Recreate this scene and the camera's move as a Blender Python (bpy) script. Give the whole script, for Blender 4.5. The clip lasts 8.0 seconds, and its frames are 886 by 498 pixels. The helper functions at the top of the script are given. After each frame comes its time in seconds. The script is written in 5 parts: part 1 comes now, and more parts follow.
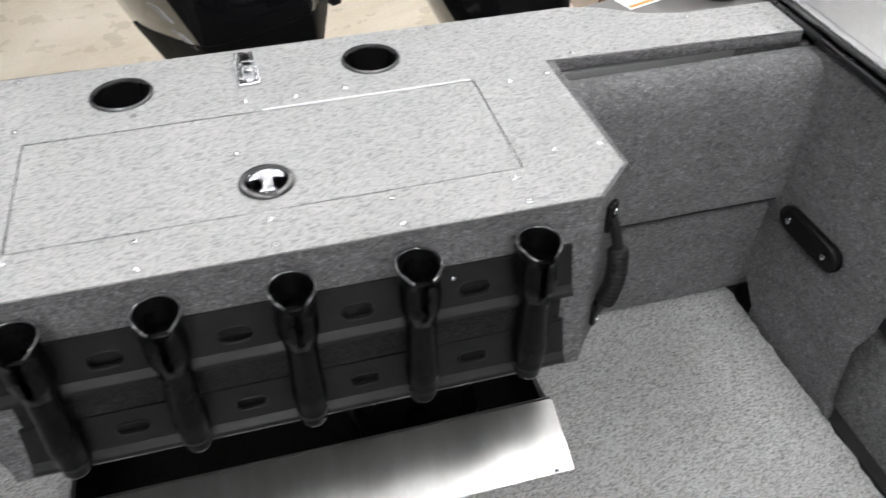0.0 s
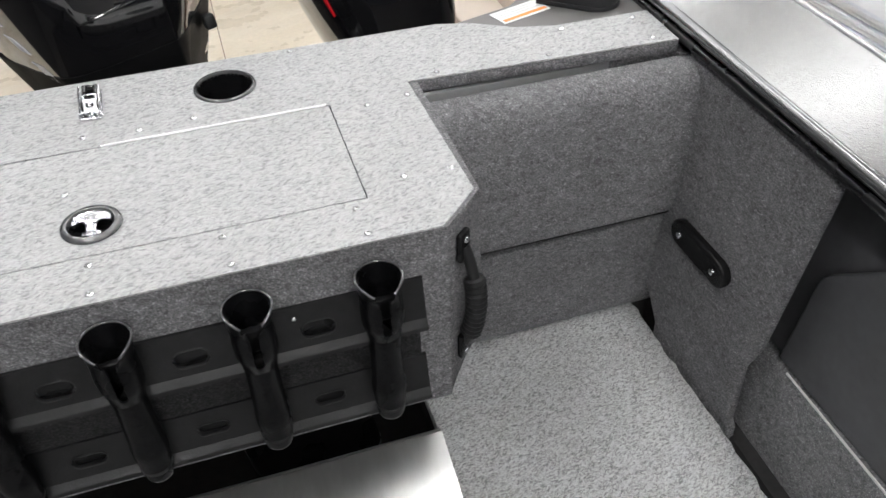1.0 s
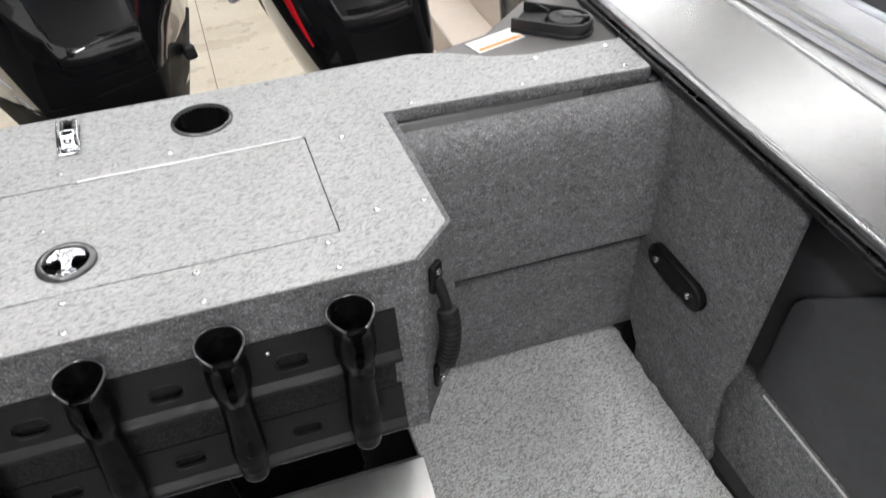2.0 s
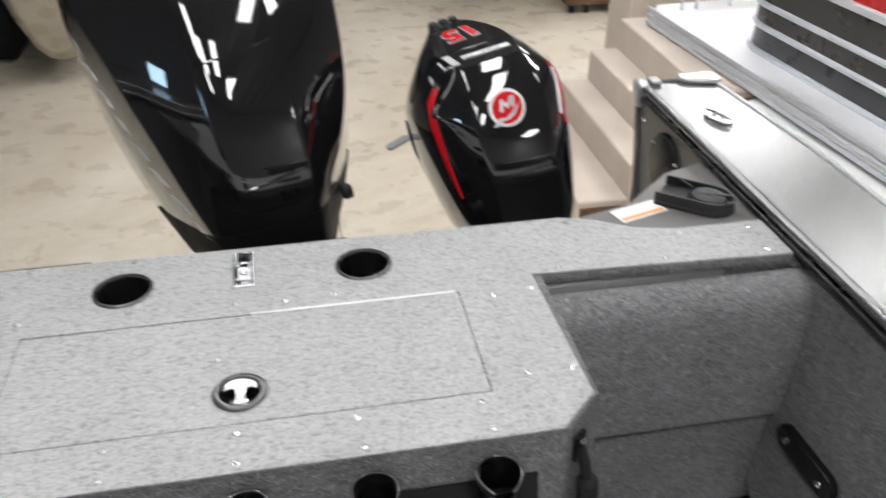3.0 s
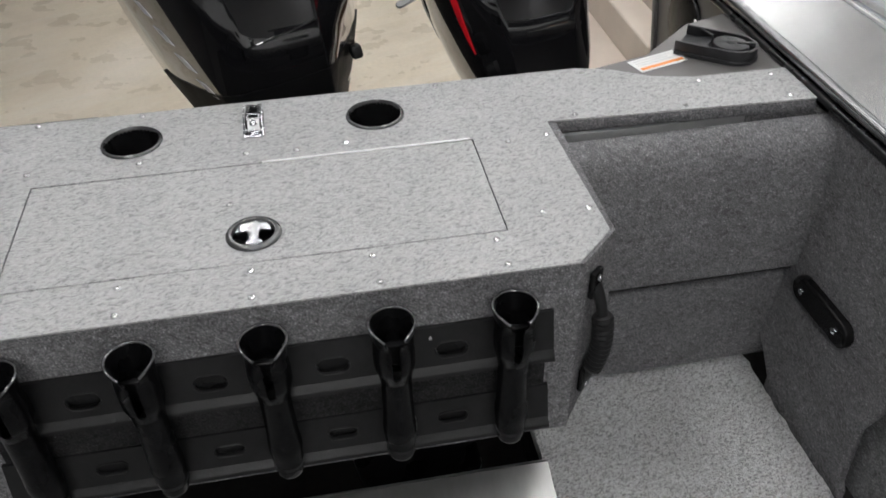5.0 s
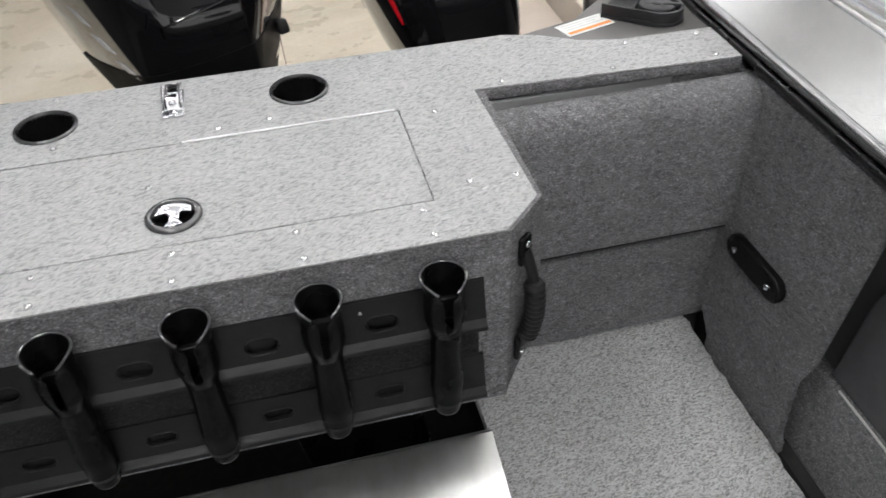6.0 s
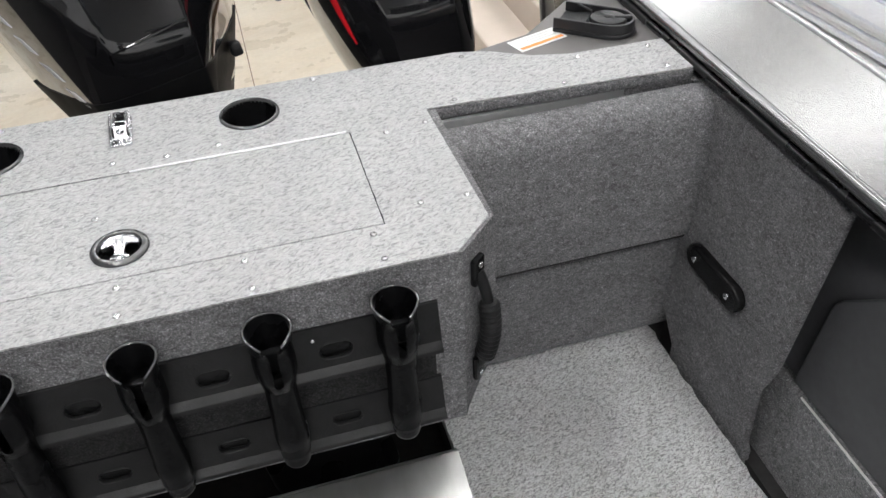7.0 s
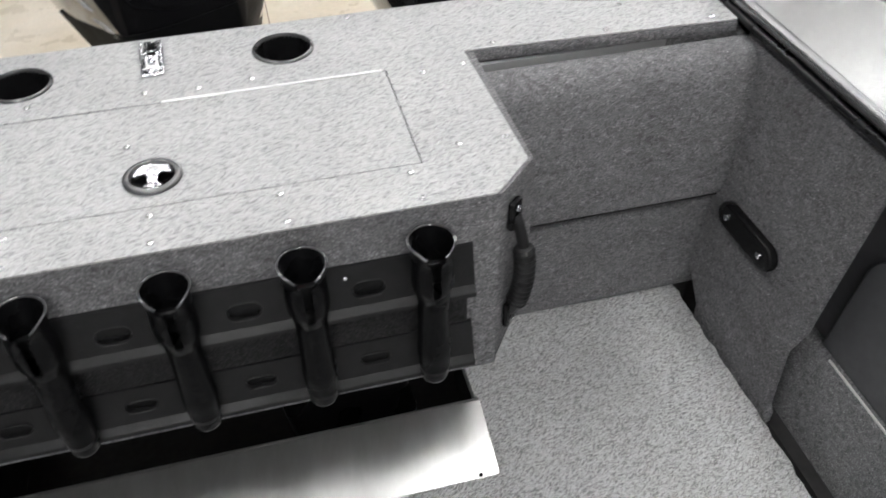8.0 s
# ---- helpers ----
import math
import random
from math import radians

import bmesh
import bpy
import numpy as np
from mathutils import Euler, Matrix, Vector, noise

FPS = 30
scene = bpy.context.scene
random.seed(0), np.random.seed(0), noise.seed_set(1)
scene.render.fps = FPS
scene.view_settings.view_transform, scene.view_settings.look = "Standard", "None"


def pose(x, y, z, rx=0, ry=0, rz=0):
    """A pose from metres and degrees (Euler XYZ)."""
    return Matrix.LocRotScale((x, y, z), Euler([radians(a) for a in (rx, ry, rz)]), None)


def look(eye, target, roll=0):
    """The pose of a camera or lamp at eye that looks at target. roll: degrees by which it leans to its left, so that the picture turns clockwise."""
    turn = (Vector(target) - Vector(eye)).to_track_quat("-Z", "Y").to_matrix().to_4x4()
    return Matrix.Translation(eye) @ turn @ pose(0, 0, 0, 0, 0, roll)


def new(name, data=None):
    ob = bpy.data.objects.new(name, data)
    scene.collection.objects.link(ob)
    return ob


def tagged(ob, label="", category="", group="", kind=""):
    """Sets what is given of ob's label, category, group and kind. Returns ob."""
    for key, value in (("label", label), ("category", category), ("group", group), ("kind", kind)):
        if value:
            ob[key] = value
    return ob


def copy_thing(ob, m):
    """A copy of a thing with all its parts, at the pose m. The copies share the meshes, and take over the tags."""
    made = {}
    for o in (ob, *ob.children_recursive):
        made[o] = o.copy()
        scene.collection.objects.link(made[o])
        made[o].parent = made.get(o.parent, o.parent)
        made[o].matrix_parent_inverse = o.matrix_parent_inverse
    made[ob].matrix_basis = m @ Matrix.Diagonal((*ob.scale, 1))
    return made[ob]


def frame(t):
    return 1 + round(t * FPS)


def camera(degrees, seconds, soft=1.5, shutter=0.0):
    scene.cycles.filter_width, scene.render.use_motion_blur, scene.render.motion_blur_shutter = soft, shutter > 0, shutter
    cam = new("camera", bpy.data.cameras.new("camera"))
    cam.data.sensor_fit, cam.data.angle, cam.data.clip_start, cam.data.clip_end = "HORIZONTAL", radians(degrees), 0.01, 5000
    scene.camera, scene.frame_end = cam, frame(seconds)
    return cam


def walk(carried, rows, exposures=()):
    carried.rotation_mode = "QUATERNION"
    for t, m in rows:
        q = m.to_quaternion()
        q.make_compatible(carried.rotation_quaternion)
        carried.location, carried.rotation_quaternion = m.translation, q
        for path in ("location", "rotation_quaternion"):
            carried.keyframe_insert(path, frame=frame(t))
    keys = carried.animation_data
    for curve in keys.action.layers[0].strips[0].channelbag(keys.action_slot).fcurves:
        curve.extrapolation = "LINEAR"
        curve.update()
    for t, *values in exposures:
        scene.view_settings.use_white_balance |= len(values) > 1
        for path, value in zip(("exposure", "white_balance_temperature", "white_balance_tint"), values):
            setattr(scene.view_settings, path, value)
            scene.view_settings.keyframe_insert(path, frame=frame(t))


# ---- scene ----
cam = camera(56.0, 8.0, shutter=0.5)
PATH = [
    (0, (-0.008, 0.093, 1.302), (0.372, 1.529, -0.037), -0.4),
    (0.5, (0.118, 0.099, 1.301), (0.521, 1.539, -0.026), -0.9),
    (1, (0.186, 0.109, 1.282), (0.618, 1.546, -0.041), -1.6),
    (1.2, (0.199, 0.106, 1.278), (0.63, 1.539, -0.049), -1.9),
    (2.3, (0.222, 0.105, 1.346), (0.681, 1.594, 0.092), -2.2),
    (2.5, (0.199, 0.113, 1.377), (0.648, 1.659, 0.19), -1.5),
    (3, (0.117, 0.118, 1.409), (0.419, 1.776, 0.332), -0.2),
    (3.2, (0.101, 0.109, 1.398), (0.324, 1.798, 0.350), -1.0),
    (3.5, (0.064, 0.113, 1.405), (0.239, 1.788, 0.326), -0.5),
    (4, (0.087, 0.096, 1.366), (0.289, 1.703, 0.194), -0.5),
    (4.5, (0.103, 0.087, 1.345), (0.33, 1.658, 0.129), -1.2),
    (4.7, (0.104, 0.085, 1.334), (0.339, 1.642, 0.1), -1.4),
    (5.8, (0.137, 0.081, 1.305), (0.446, 1.561, -0.003), -1.7),
    (6, (0.151, 0.081, 1.303), (0.486, 1.559, -0.002), -1.9),
    (6.5, (0.186, 0.083, 1.305), (0.557, 1.555, 0.003), -2.6),
    (7, (0.195, 0.09, 1.31), (0.578, 1.569, 0.019), -2.7),
    (7.5, (0.191, 0.09, 1.3), (0.576, 1.556, -0.005), -2.4),
    (7.7, (0.186, 0.091, 1.280), (0.559, 1.546, -0.041), -2.3),
    (8, (0.152, 0.096, 1.275), (0.507, 1.524, -0.08), -0.8),
]
# automatic exposure of the camera: seconds, stops, kelvin, tint
EXPOSURES = [
    (0.0, 0.46, 6300, 10), (1.0, 0.46, 6300, 10), (2.5, 0.50, 6300, 10), (3.0, 0.27, 6300, 10), (3.5, 0.22, 6300, 10), (4.5, -0.1, 6300, 10), (5.8, 0.17, 6300, 10), (7.0, 0.42, 6300, 10), (8.0, 0.46, 6300, 10),
]
walk(cam, [(t, look(eye, target, roll)) for t, eye, target, roll in PATH], EXPOSURES)

# ---- world, hall lighting ----
world = bpy.data.worlds.new("world")
scene.world = world
world.use_nodes = True
world.node_tree.nodes["Background"].inputs[0].default_value = (0.55, 0.6, 0.7, 1)
world.node_tree.nodes["Background"].inputs[1].default_value = 0.05
LAMP = 15.6          # strength of the ceiling strips

GROUND = -0.97       # showroom floor
DECK = 0.60          # top of the aft deck
CEIL = 3.9


# ---- materials ----
def node(nt, kind, **inputs):
    n = nt.nodes.new(kind)
    for k, v in inputs.items():
        n.inputs[k].default_value = v
    return n


def base_mat(name, colour, rough=0.5, metal=0.0, spec=0.5, coat=0.0):
    m = bpy.data.materials.new(name)
    m.use_nodes = True
    b = m.node_tree.nodes["Principled BSDF"]
    b.inputs["Base Color"].default_value = (*colour, 1)
    b.inputs["Roughness"].default_value = rough
    b.inputs["Metallic"].default_value = metal
    b.inputs["Specular IOR Level"].default_value = spec
    b.inputs["Coat Weight"].default_value = coat
    b.inputs["Coat Roughness"].default_value = 0.03
    return m, m.node_tree, b


def coords(nt, scale=(1, 1, 1), turn=0.0):
    tc = nt.nodes.new("ShaderNodeTexCoord")
    mp = nt.nodes.new("ShaderNodeMapping")
    mp.inputs["Scale"].default_value = scale
    mp.inputs["Rotation"].default_value = (0, 0, turn)
    nt.links.new(tc.outputs["Object"], mp.inputs["Vector"])
    return mp.outputs["Vector"]


def grain(nt, stretch, turn):
    """Coordinates that draw a pattern out along a line turned by so many radians."""
    tc = nt.nodes.new("ShaderNodeTexCoord")
    mp = nt.nodes.new("ShaderNodeMapping")
    mp.vector_type = "TEXTURE"
    mp.inputs["Scale"].default_value = (stretch, 1, 1)
    mp.inputs["Rotation"].default_value = (0, 0, turn)
    nt.links.new(tc.outputs["Object"], mp.inputs["Vector"])
    return mp.outputs["Vector"]


def noise_tex(nt, vec, scale, detail=2.0, rough=0.5, distort=0.0):
    n = node(nt, "ShaderNodeTexNoise", Scale=scale, Detail=detail, Roughness=rough, Distortion=distort)
    nt.links.new(vec, n.inputs["Vector"])
    return n.outputs["Fac"]


def ramp(nt, fac, stops):
    r = nt.nodes.new("ShaderNodeValToRGB")
    e = r.color_ramp.elements
    while len(e) < len(stops):
        e.new(0.5)
    for el, (p, c) in zip(e, stops):
        el.position = p
        el.color = (*c, 1) if len(c) == 3 else c
    nt.links.new(fac, r.inputs["Fac"])
    return r.outputs["Color"]


def mix(nt, kind, fac, a, b):
    m = nt.nodes.new("ShaderNodeMix")
    m.data_type, m.blend_type = "RGBA", kind
    for s, v in ((0, fac), (6, a), (7, b)):
        if isinstance(v, (int, float)):
            m.inputs[s].default_value = v
        elif isinstance(v, tuple):
            m.inputs[s].default_value = (*v, 1)
        else:
            nt.links.new(v, m.inputs[s])
    return m.outputs[2]


def bump(nt, b, height, strength, dist):
    n = node(nt, "ShaderNodeBump", Strength=strength, Distance=dist)
    nt.links.new(height, n.inputs["Height"])
    nt.links.new(n.outputs["Normal"], b.inputs["Normal"])


def worn(name, colour, rough=0.5, metal=0.0, spec=0.5, coat=0.0, big=3.0, small=60.0, amount=0.15, rvar=0.12, relief=0.0, rscale=200.0):
    """A surface with broad and fine variation of tone and gloss."""
    m, nt, b = base_mat(name, colour, rough, metal, spec, coat)
    v = coords(nt)
    lo, hi = 1 - amount, 1 + amount
    a = ramp(nt, noise_tex(nt, v, big, 4), [(0.3, (lo,) * 3), (0.7, (hi,) * 3)])
    c = ramp(nt, noise_tex(nt, v, small, 3), [(0.3, (1 - amount / 2,) * 3), (0.7, (1 + amount / 2,) * 3)])
    col = mix(nt, "MULTIPLY", 1.0, mix(nt, "MULTIPLY", 1.0, colour, a), c)
    nt.links.new(col, b.inputs["Base Color"])
    r = ramp(nt, noise_tex(nt, v, big * 3, 5), [(0.3, (max(rough - rvar, 0.02),) * 3), (0.75, (min(rough + rvar, 1),) * 3)])
    nt.links.new(r, b.inputs["Roughness"])
    if relief:
        bump(nt, b, noise_tex(nt, v, rscale, 2), 1.0, relief)
    return m


def vinyl(name, tones, scale, relief, turn, stretch=0.42, stops=(0.36, 0.44, 0.5, 0.64), wild=0.7, cross=1.1):
    """Embossed marine vinyl: short strokes lying in two directions; their colour holds flecks and relief shading, from
    dark hollows to pale ridges.
    """
    m, nt, b = base_mat(name, (tones[2],) * 3, 0.6, 0, 0.35)
    f1 = noise_tex(nt, grain(nt, 1 / stretch, turn), scale, 2.0, 0.5, wild)
    f2 = noise_tex(nt, grain(nt, 1 / stretch, turn + cross), scale * 1.1, 2.0, 0.5, wild)
    pick = ramp(nt, noise_tex(nt, coords(nt), scale * 0.28, 1), [(0.46, (0, 0, 0)), (0.54, (1, 1, 1))])
    stroke = mix(nt, "MIX", pick, f1, f2)
    col = ramp(nt, stroke, list(zip(stops, ((t, t, t * 1.005) for t in tones))))
    broad = ramp(nt, noise_tex(nt, coords(nt), 6, 5), [(0.3, (0.95,) * 3), (0.7, (1.05,) * 3)])
    speck = ramp(nt, noise_tex(nt, coords(nt), scale * 3.2, 2), [(0.3, (0.90,) * 3), (0.7, (1.08,) * 3)])
    nt.links.new(mix(nt, "MULTIPLY", 1.0, mix(nt, "MULTIPLY", 1.0, col, broad), speck), b.inputs["Base Color"])
    bump(nt, b, stroke, 1.0, relief)
    return m


def carpet(name, dark, light):
    """Cut-pile marine carpet: fine pepper-and-salt fibres, small tufts, faint brushed patches."""
    m, nt, b = base_mat(name, dark, 0.95, 0, 0.15)
    v = coords(nt)
    fine = noise_tex(nt, v, 380, 3, 0.8)
    tuft = noise_tex(nt, coords(nt, (0.75, 0.75, 1)), 120, 4, 0.7, 0.8)
    col = ramp(nt, fine, [(0.34, tuple(0.62 * c for c in dark)), (0.5, dark), (0.62, tuple(0.5 * (a + c) for a, c in zip(dark, light))), (0.72, tuple(1.4 * c for c in light))])
    patch = ramp(nt, noise_tex(nt, v, 9, 5, 0.6), [(0.3, (0.86,) * 3), (0.7, (1.12,) * 3)])
    spot = ramp(nt, tuft, [(0.33, (0.62,) * 3), (0.47, (0.93,) * 3), (0.58, (1.10,) * 3), (0.68, (1.45,) * 3)])
    nt.links.new(mix(nt, "MULTIPLY", 1.0, mix(nt, "MULTIPLY", 1.0, col, patch), spot), b.inputs["Base Color"])
    bump(nt, b, tuft, 1.0, 0.0045)
    return m


VINYL = vinyl("deck_vinyl", (0.268, 0.37, 0.415, 0.48), 240, 0.0030, 0.12, 0.42, (0.35, 0.43, 0.5, 0.64), 0.7, 0.55)
FLOORV = vinyl("floor_vinyl", (0.275, 0.465, 0.62, 0.73), 290, 0.010, 0.12, 0.42, (0.36, 0.45, 0.52, 0.64), 1.0, 0.5)
CARPET = carpet("grey_carpet", (0.165, 0.163, 0.168), (0.38, 0.377, 0.39))
CARPET2 = carpet("dark_carpet", (0.20, 0.20, 0.205), (0.42, 0.42, 0.43))
BLACKP = worn("black_plastic", (0.008, 0.008, 0.0085), 0.25, spec=0.16, amount=0.3, relief=0.0003, rscale=500)
# Paler than the tube plastic, so that rims hold their highlight in the colour.
LIPP = worn("glint_lip_plastic", (0.06, 0.06, 0.063), 0.11, spec=1.0, amount=0.3, relief=0.0008, rscale=160)
RUBBER = worn("black_rubber", (0.009, 0.009, 0.0098), 0.55, spec=0.4, amount=0.3, relief=0.0004, rscale=600)
RAILP = worn("rack_plastic", (0.014, 0.014, 0.0146), 0.42, spec=0.20, amount=0.3, relief=0.0004, rscale=300)
GELBLK = worn("gloss_black_cowl", (0.007, 0.007, 0.008), 0.05, spec=0.7, coat=1.0, amount=0.2, rvar=0.03)
SATIN = worn("satin_black", (0.010, 0.010, 0.011), 0.3, spec=0.5, amount=0.2)
MATTB = worn("matt_black_plastic", (0.007, 0.007, 0.0075), 0.6, spec=0.12, amount=0.3, relief=0.0003, rscale=400)
CHROME = worn("chrome", (0.74, 0.74, 0.77), 0.10, 1.0, amount=0.06, rvar=0.03, relief=0.0016, rscale=150)
STEEL = worn("stainless_screw", (0.74, 0.74, 0.75), 0.28, 0.9, amount=0.05, rvar=0.05)
SCREWM = worn("zinc_screw", (0.80, 0.80, 0.80), 0.26, 0.65, amount=0.05, rvar=0.05)
CONSOLE = worn("console_plastic", (0.088, 0.088, 0.094), 0.5, spec=0.4, amount=0.15, relief=0.0004, rscale=700)
# Near-black: the shade of the bilge, joints and gaps is put into the colour.
VOID = worn("recess_shade", (0.032, 0.031, 0.031), 0.8, spec=0.2, amount=0.3)
WHITE = worn("white_edge", (0.75, 0.75, 0.74), 0.4, amount=0.05)
REDP = worn("red_paint", (0.55, 0.012, 0.02), 0.18, coat=0.5, amount=0.08)
SILVERP = worn("silver_print", (0.62, 0.62, 0.63), 0.3, 0.3, amount=0.05)
TUBEP = worn("moulded_tube_plastic", (0.0045, 0.0045, 0.005), 0.26, spec=0.09, amount=0.3, relief=0.0003, rscale=300)
# Grey carpet darkened for the shade between the rack rails.
RAILSHADE = carpet("rail_shade_carpet", (0.022, 0.0217, 0.0225), (0.06, 0.0595, 0.062))
SLOTD = carpet("slot_felt", (0.15, 0.148, 0.152), (0.30, 0.297, 0.305))
SLOTM = worn("dull_grey_strip", (0.26, 0.26, 0.265), 0.5, spec=0.4, amount=0.1)
FILLER = worn("weathered_black_plastic", (0.020, 0.020, 0.022), 0.42, spec=0.4, amount=0.3, relief=0.0004, rscale=400)
LETTER = worn("grey_cowl_lettering", (0.48, 0.48, 0.50), 0.3, amount=0.1)
ORANGE = worn("orange_print", (0.85, 0.28, 0.05), 0.4, amount=0.04)
BARGREY = worn("grey_print", (0.55, 0.55, 0.56), 0.5, amount=0.1)
BEIGE = worn("beige_carpet", (0.68, 0.595, 0.52), 0.9, spec=0.2, amount=0.07, small=200, relief=0.001, rscale=300)
WOODB = worn("brown_wood", (0.16, 0.09, 0.05), 0.7, amount=0.2)
WALLM = worn("hall_wall", (0.42, 0.42, 0.43), 0.8, amount=0.06)
CEILM = worn("hall_ceiling", (0.20, 0.20, 0.21), 0.85, amount=0.08)
TANHULL = worn("tan_hull", (0.36, 0.315, 0.245), 0.3, amount=0.08)
REDHULL = worn("red_panel", (0.62, 0.03, 0.03), 0.25, amount=0.06)
DARKHULL = worn("dark_hull", (0.012, 0.012, 0.013), 0.75, spec=0.15, amount=0.2)
ALU = worn("bare_aluminium", (0.58, 0.58, 0.59), 0.36, 0.9, amount=0.03, rvar=0.03)
EDGEALU = worn("bright_edge_aluminium", (0.83, 0.85, 0.91), 0.34, 0.45, amount=0.04, rvar=0.03)
RIMM = worn("grey_rim_metal", (0.40, 0.40, 0.41), 0.32, 0.7, amount=0.05, rvar=0.03)
CAPM = worn("satin_silver_cap", (0.60, 0.60, 0.61), 0.3, 0.7, amount=0.05, rvar=0.03)
FLOATALU = worn("brushed_float_aluminium", (0.90, 0.90, 0.90), 0.42, 0.35, amount=0.05, rvar=0.04)
DECKSILVER = worn("silver_deck", (0.88, 0.88, 0.91), 0.45, 0.12, amount=0.05, rvar=0.04, relief=0.0006, rscale=90)
HINGE = worn("satin_hinge_metal", (0.85, 0.85, 0.85), 0.5, 0.5, amount=0.08, big=20)
PANELG = worn("grey_fence_panel", (0.085, 0.085, 0.09), 0.35, 0.5, amount=0.1)


def metal_flake(name, colour, rough, relief, scale, metal=0.5, coat=0.1, haze=0.03):
    """Sprayed grey paint with a fine hammered skin."""
    m, nt, b = base_mat(name, colour, rough, metal, 0.5, coat)
    b.inputs["Coat Roughness"].default_value = haze
    v = coords(nt)
    t = ramp(nt, noise_tex(nt, v, 3, 4), [(0.3, tuple(0.9 * c for c in colour)), (0.7, tuple(1.1 * c for c in colour))])
    nt.links.new(t, b.inputs["Base Color"])
    bump(nt, b, noise_tex(nt, v, scale, 3, 0.5, 0.0), 0.7, relief)
    return m


GUNPAINT = metal_flake("hammered_grey_paint", (0.105, 0.102, 0.103), 0.18, 0.0014, 270, 0.35, 0.8, 0.21)
HULLPAINT = metal_flake("grey_hull_paint", (0.18, 0.172, 0.17), 0.42, 0.0003, 260, 0.4)


def scuffed_aluminium():
    """Bare mill aluminium: upright wipe marks, fine rolling grain and a few bright scratches."""
    m, nt, b = base_mat("scuffed_aluminium", (0.72, 0.71, 0.70), 0.25, 1.0)
    brush = noise_tex(nt, coords(nt, (3, 60, 60)), 12, 4, 0.6)
    cloud = noise_tex(nt, grain(nt, 4.0, 1.5), 26, 4, 0.6)
    scr = ramp(nt, noise_tex(nt, grain(nt, 30, 0.08), 120, 1, 0.4, 0.2), [(0.70, (0, 0, 0)), (0.72, (0.7, 0.7, 0.7))])
    where = ramp(nt, noise_tex(nt, coords(nt), 14, 2), [(0.5, (0, 0, 0)), (0.6, (1, 1, 1))])
    mark = mix(nt, "MULTIPLY", 1.0, scr, where)
    tone = ramp(nt, cloud, [(0.3, (0.48, 0.476, 0.47)), (0.7, (0.58, 0.575, 0.57))])
    nt.links.new(mix(nt, "MIX", mark, tone, (0.88, 0.88, 0.87)), b.inputs["Base Color"])
    nt.links.new(mix(nt, "MIX", mark, ramp(nt, cloud, [(0.3, (0.315,) * 3), (0.7, (0.355,) * 3)]), (0.5, 0.5, 0.5)), b.inputs["Roughness"])
    bump(nt, b, mix(nt, "MIX", 0.5, brush, noise_tex(nt, coords(nt), 14, 2)), 0.25, 0.0004)
    return m


ALUPLATE = scuffed_aluminium()
BEAD = worn("satin_edge_metal", (0.24, 0.24, 0.245), 0.24, 0.8, amount=0.04, rvar=0.03)


def polished_concrete():
    """Trowelled tan concrete: broad clouds, grey mottling, pale drag marks and a few dark stains."""
    m, nt, b = base_mat("polished_concrete", (0.5, 0.42, 0.31), 0.25, 0, 0.45)
    v = coords(nt)
    a = ramp(nt, noise_tex(nt, v, 0.8, 5, 0.6, 0.6), [(0.3, (0.57, 0.49, 0.38)), (0.5, (0.72, 0.64, 0.52)), (0.7, (0.84, 0.77, 0.67))])
    mott = ramp(nt, noise_tex(nt, v, 4.5, 6, 0.65, 0.8), [(0.30, (0.94, 0.935, 0.925)), (0.5, (1.0, 1.0, 1.0)), (0.70, (1.05, 1.05, 1.055))])
    c = ramp(nt, noise_tex(nt, v, 45, 3, 0.6), [(0.3, (0.95,) * 3), (0.7, (1.05,) * 3)])
    drag = noise_tex(nt, grain(nt, 6, 0.45), 12, 6, 0.7, 0.8)
    s = ramp(nt, drag, [(0.45, (0, 0, 0)), (0.8, (1, 1, 1))])
    fine = ramp(nt, noise_tex(nt, grain(nt, 14, 0.25), 30, 3, 0.6, 1.0), [(0.64, (0, 0, 0)), (0.74, (1, 1, 1))])
    stain = ramp(nt, noise_tex(nt, coords(nt, (1, 1.6, 1), 0.1), 1.5, 2, 0.5), [(0.6, (0, 0, 0)), (0.9, (1, 1, 1))])
    col = mix(nt, "MULTIPLY", 1.0, mix(nt, "MULTIPLY", 1.0, a, mott), c)
    col = mix(nt, "MIX", mix(nt, "MULTIPLY", 1.0, s, (0.6,) * 3), col, (0.78, 0.74, 0.66))
    col = mix(nt, "MIX", mix(nt, "MULTIPLY", 1.0, fine, (0.22,) * 3), col, (0.80, 0.77, 0.70))
    col = mix(nt, "MIX", mix(nt, "MULTIPLY", 1.0, stain, (0.22,) * 3), col, (0.27, 0.22, 0.16))
    nt.links.new(col, b.inputs["Base Color"])
    nt.links.new(ramp(nt, noise_tex(nt, v, 5, 5), [(0.3, (0.25,) * 3), (0.7, (0.33,) * 3)]), b.inputs["Roughness"])
    return m


CONCRETE = polished_concrete()


def glow(name, colour, strength):
    m = bpy.data.materials.new(name)
    m.use_nodes = True
    nt = m.node_tree
    nt.nodes.remove(nt.nodes["Principled BSDF"])
    e = node(nt, "ShaderNodeEmission", Color=(*colour, 1), Strength=strength)
    nt.links.new(e.outputs[0], nt.nodes["Material Output"].inputs[0])
    return m


STRIP = glow("lamp_diffuser", (1.0, 0.985, 0.95), LAMP)
DAY = glow("daylight_pane", (0.55, 0.78, 1.0), 8.0)


# ---- mesh helpers ----
def thing(name, loc, label, category, group="", kind=""):
    ob = new(name)
    ob.location = loc
    ob.empty_display_size = 0.05
    return tagged(ob, label, category, group, kind)


